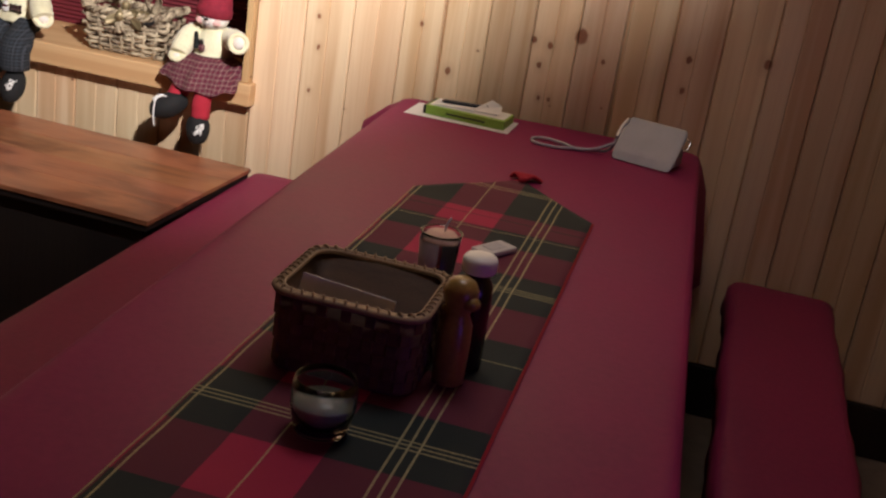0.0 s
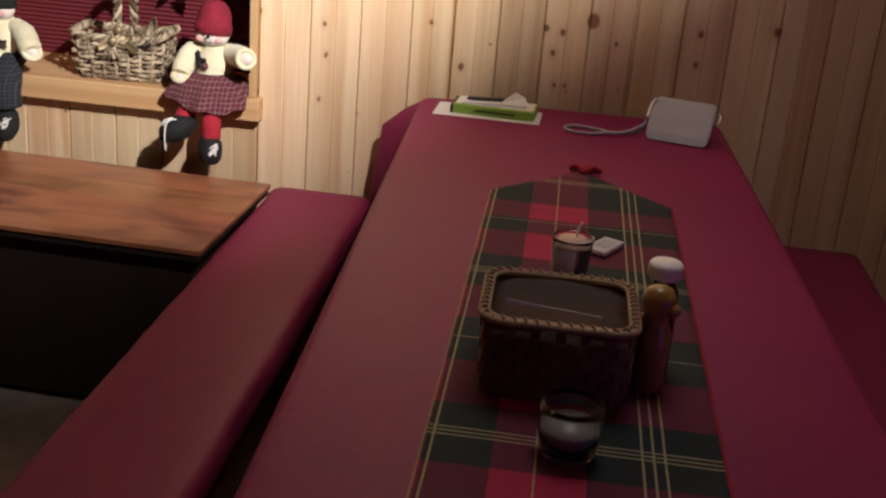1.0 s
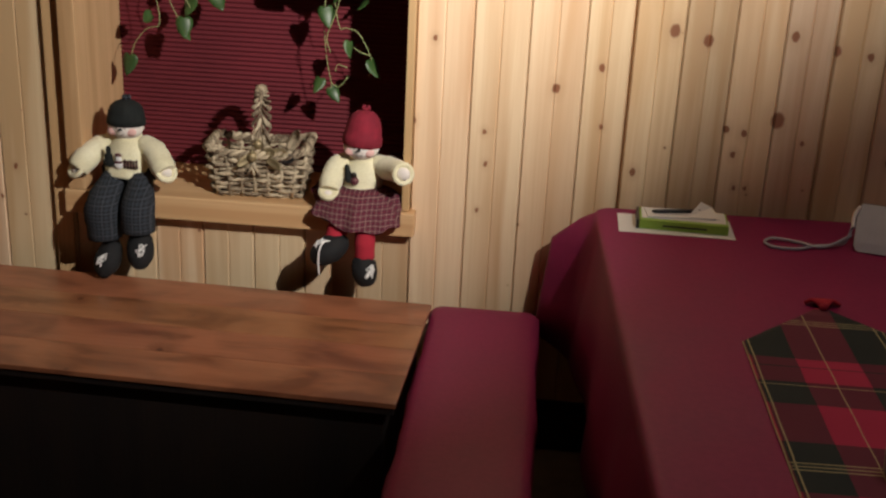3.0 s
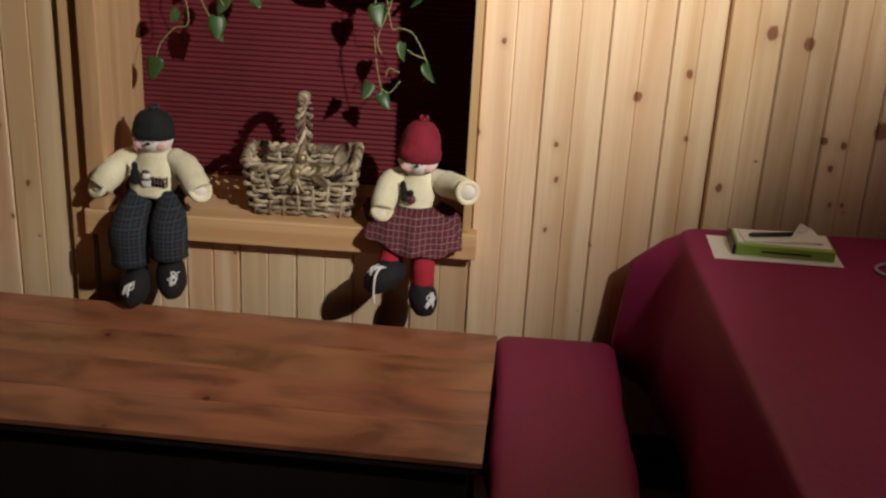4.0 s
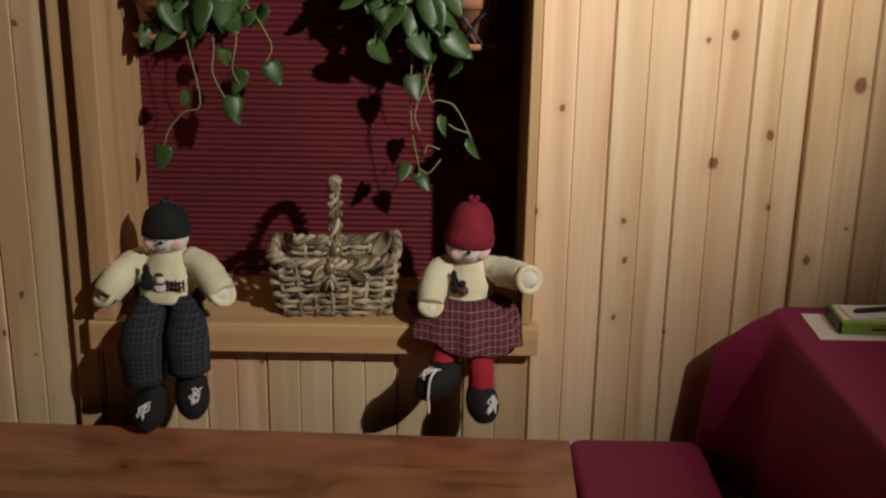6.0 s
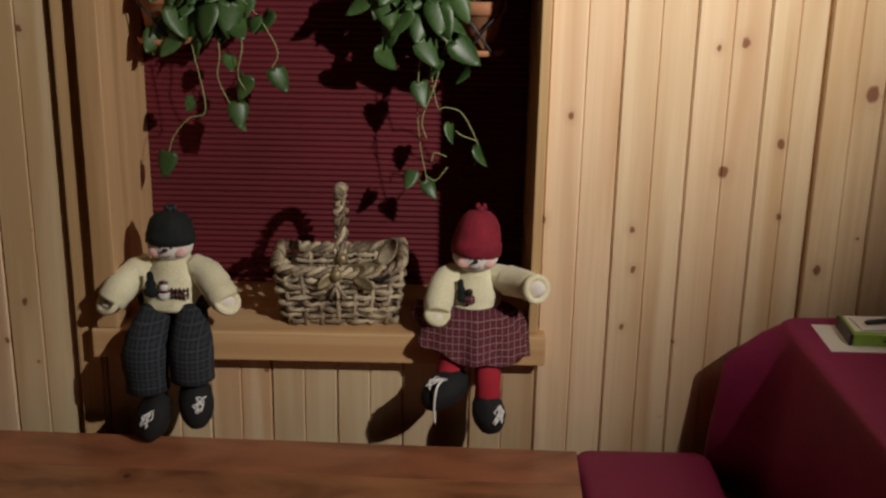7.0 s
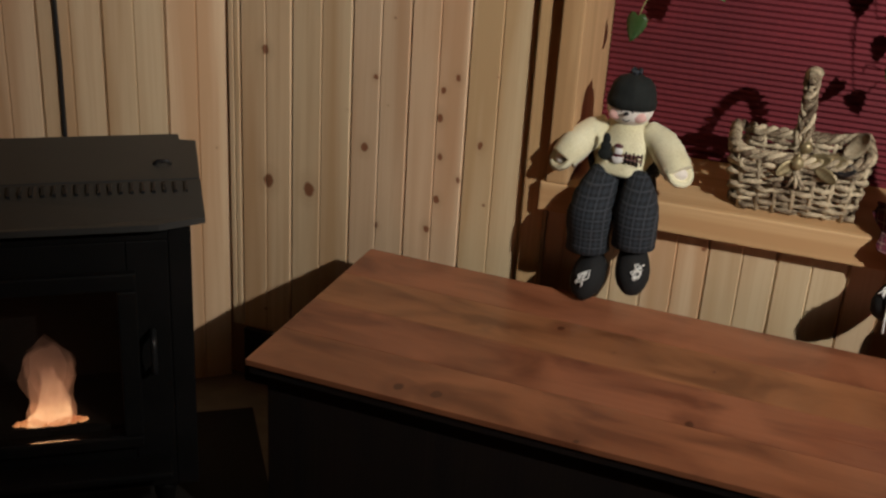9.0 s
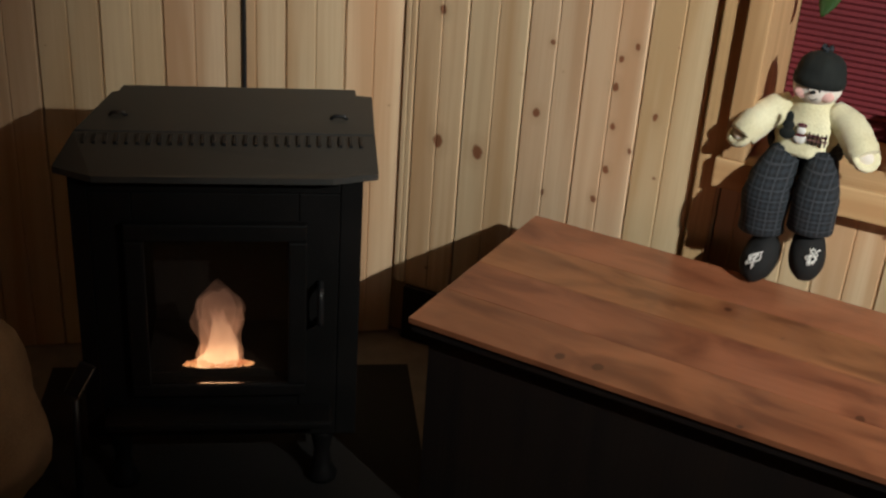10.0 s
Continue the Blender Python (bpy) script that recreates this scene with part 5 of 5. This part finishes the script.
rr = [[(r * math.cos(a), r * math.sin(a), z) for a in (radians(290 + 45 * i / 10) for i in range(11))] for r, z in ((0.0302, 0.008), (0.0345, 0.066), (0.0352, 0.066), (0.0308, 0.008))]
loft(bm, rr, closed=False, caps=False)
part("label", bm, INK, cd, "dark paper label")
bm = nb()
tube(bm, smooth_path([(0.004, 0, 0.078), (0.006, 0, 0.090), (0.011, 0.002, 0.104)]), 0.0016, 6)
part("wick", bm, PAPER, cd)

# grey phone-like slab
ph = thing("flip_phone", "small silver-grey phone lying on the runner", "phone", (-0.021, 1.800, ON), 62)
part("shell", bx(-0.040, 0.040, -0.021, 0.021, 0.0, 0.011, 0.004), GREY_PLASTIC, ph)
part("keypad", bx(-0.020, 0.020, -0.012, 0.012, 0.0112, 0.0122, 0.0004), GREY_CLOTH, ph)

# paper, green-banded box, note and pen by the wall
bm = nb()
box(bm, -0.137, 0.137, -0.068, 0.068, 0, 0.0015)
thing("paper_sheet", "white sheet of paper under the green box", "paper", (-0.318, 2.745, CLOTH), -1, bm=bm, material=PAPER)
gb = thing("card_box", "flat lime green and white cardboard box", "box", (-0.300, 2.752, CLOTH + 0.0017), -3)
part("box_body", bx(-0.105, 0.105, -0.050, 0.050, 0, 0.023, 0.002), GREEN_CARD, gb)
part("box_top", bx(-0.100, 0.100, -0.036, 0.046, 0.0232, 0.0242), PAPER, gb, "white printed top")
part("end_band", bx(-0.112, -0.1055, -0.050, 0.050, 0, 0.022, 0.001), INK, gb, "dark end")
part("print_bar", bx(-0.05, 0.055, -0.0510, -0.0503, 0.009, 0.013), INK, gb)
nt_ = thing("note_pad", "loose white notes on top of the green box", "note paper", (-0.305, 2.760, CLOTH + 0.026), 4)
part("sheet", bx(-0.085, 0.078, -0.034, 0.034, 0, 0.004, 0.0005), PAPER, nt_)
bm = nb()
sh = [bm.verts.new(p) for p in ((0.010, -0.030, 0.0045), (0.086, -0.036, 0.0045), (0.080, 0.030, 0.012), (0.052, 0.034, 0.024))]
bm.faces.new(sh)
r = bmesh.ops.extrude_face_region(bm, geom=bm.faces[:])
bmesh.ops.translate(bm, verts=[v for v in r["geom"] if isinstance(v, bmesh.types.BMVert)], vec=(0, 0, 0.0008))
part("curled_sheet", bm, PAPER, nt_)
bm = nb()
tube(bm, [(-0.062, -0.012, 0), (-0.055, -0.010, 0.0), (0.050, 0.010, 0.0), (0.058, 0.0115, 0.0)], [0.002, 0.0048, 0.0048, 0.003], 10)
thing("pen", "black ballpoint pen on the notes", "pen", (-0.315, 2.758, CLOTH + 0.0352), 2, bm=bm, material=INK)

# grey pouch with a wrist loop
PT = Matrix.Translation((0.172, 2.695, CLOTH)) @ pose(0, 0, 0, 0, 0, -14)
pouch = thing("zip_pouch", "soft grey zip pouch with a wrist loop, leaning", "pouch")
pouch.matrix_world = PT
bm = nb()
rings = []
for t in (0.0, 0.04, 0.15, 0.5, 0.85, 0.96, 1.0):
    bulge = 0.010 + 0.016 * math.sin(math.pi * t)
    w = 0.078 - 0.004 * (1 - min(1, 8 * min(t, 1 - t)))
    o2 = rounded(w, bulge, min(0.009, bulge * 0.9), 3)
    cyv, czv = -0.058 + 0.085 * t, 0.012 + 0.072 * t
    rings.append([(x, cyv + yv * 0.55, czv + yv * 0.85) for x, yv in o2])
loft(bm, rings)
part("bag", bm, GREY_CLOTH, pouch)
part("stand", bx(-0.070, 0.070, -0.004, 0.050, 0.0005, 0.045, 0.008), GREY_CLOTH, pouch)
bm = nb()
tube(bm, smooth_path([(-0.074, 0.015, 0.088), (-0.083, 0.004, 0.070), (-0.084, -0.02, 0.045)]), 0.005, 6)
part("zip_end", bm, WHITE_PLASTIC, pouch, "pale zip end")
bm = nb()
tube(bm, smooth_path([(0.080, 0.015, 0.075), (0.090, 0.010, 0.070), (0.090, 0.0, 0.055), (0.081, -0.01, 0.05)]), 0.003, 6)
part("ring", bm, CHROME, pouch)
bm = nb()
tube(bm, smooth_path([(-0.083, -0.005, 0.055), (-0.095, -0.03, 0.012), (-0.125, -0.055, 0.006), (-0.16, -0.075, 0.005), (-0.20, -0.115, 0.005), (-0.25, -0.125, 0.005), (-0.275, -0.095, 0.005),
                      (-0.255, -0.062, 0.005), (-0.20, -0.065, 0.005), (-0.155, -0.085, 0.007), (-0.12, -0.06, 0.012), (-0.085, -0.03, 0.03)]), 0.0042, 7, flat=0.7)
part("wrist_loop", bm, GREY_CLOTH, pouch, "grey cord loop")

# ---------------------------------------------------------------- wall boards, one by one
def board_mesh(w, z0, z1, key, cache={}):
    """A tongue-and-groove board with chamfered edges and a shallow bead down its middle; front at y = 0."""
    k = (round(w, 3), round(z0, 3), round(z1, 3), key)
    if k not in cache:
        bm = nb()
        c, g = 0.0042, 0.0028
        prof = [(0.0008, 0.020), (0.0008, 0.005), (c, 0.0), (w / 2 - g, 0.0), (w / 2, 0.0030), (w / 2 + g, 0.0), (w - c, 0.0), (w - 0.0008, 0.005), (w - 0.0008, 0.020)]
        loft(bm, [[(x, y, z) for x, y in prof] for z in (z0, z1)], smooth=False)
        cache[k] = emit(bm, "board", PINE)
    return cache[k]


OPEN = (-0.448, 0.037)  # joints that have shrunk apart


def board_row(parent, edges, z0, z1, base):
    for a, b in zip(edges, edges[1:]):
        a, b = a + (0.0024 if a in OPEN else 0.0), b - (0.0024 if b in OPEN else 0.0)
        ob = part("board", board_mesh(b - a, z0, z1, 0), PINE, parent)
        ob.location = (a, base, 0)


RIGHT = [WX1 + 0.001, -0.841, -0.702, -0.562, -0.448, -0.325, -0.203, -0.083, 0.037] + [0.037 + 0.125 * k for k in range(1, 14)]
board_row(wall_north, RIGHT, 0.151, CEIL - 0.001, WALL_Y)
board_row(wall_north, [-2.66, -2.628, -2.500, -2.356, -2.222, -2.090, -1.952, WX0 - 0.001], 0.151, CEIL - 0.001, WALL_Y)
UNDER = [WX0, -1.806, -1.674, -1.543, -1.404, -1.265, -1.124, WX1]
board_row(wall_north, UNDER, 0.151, 0.6105, WALL_Y)
board_row(wall_north, UNDER, WZ1 + 0.031, CEIL - 0.001, WALL_Y)
edges = [0.001 + 0.1335 * k for k in range(12)]
for a, b in zip(edges, edges[1:]):
    ob = part("board", board_mesh(b - a, 0.001, CEIL - 0.001, 0), PINE, wall_diag)
    ob.matrix_basis = pose(b, 0, 0, 0, 0, 180)
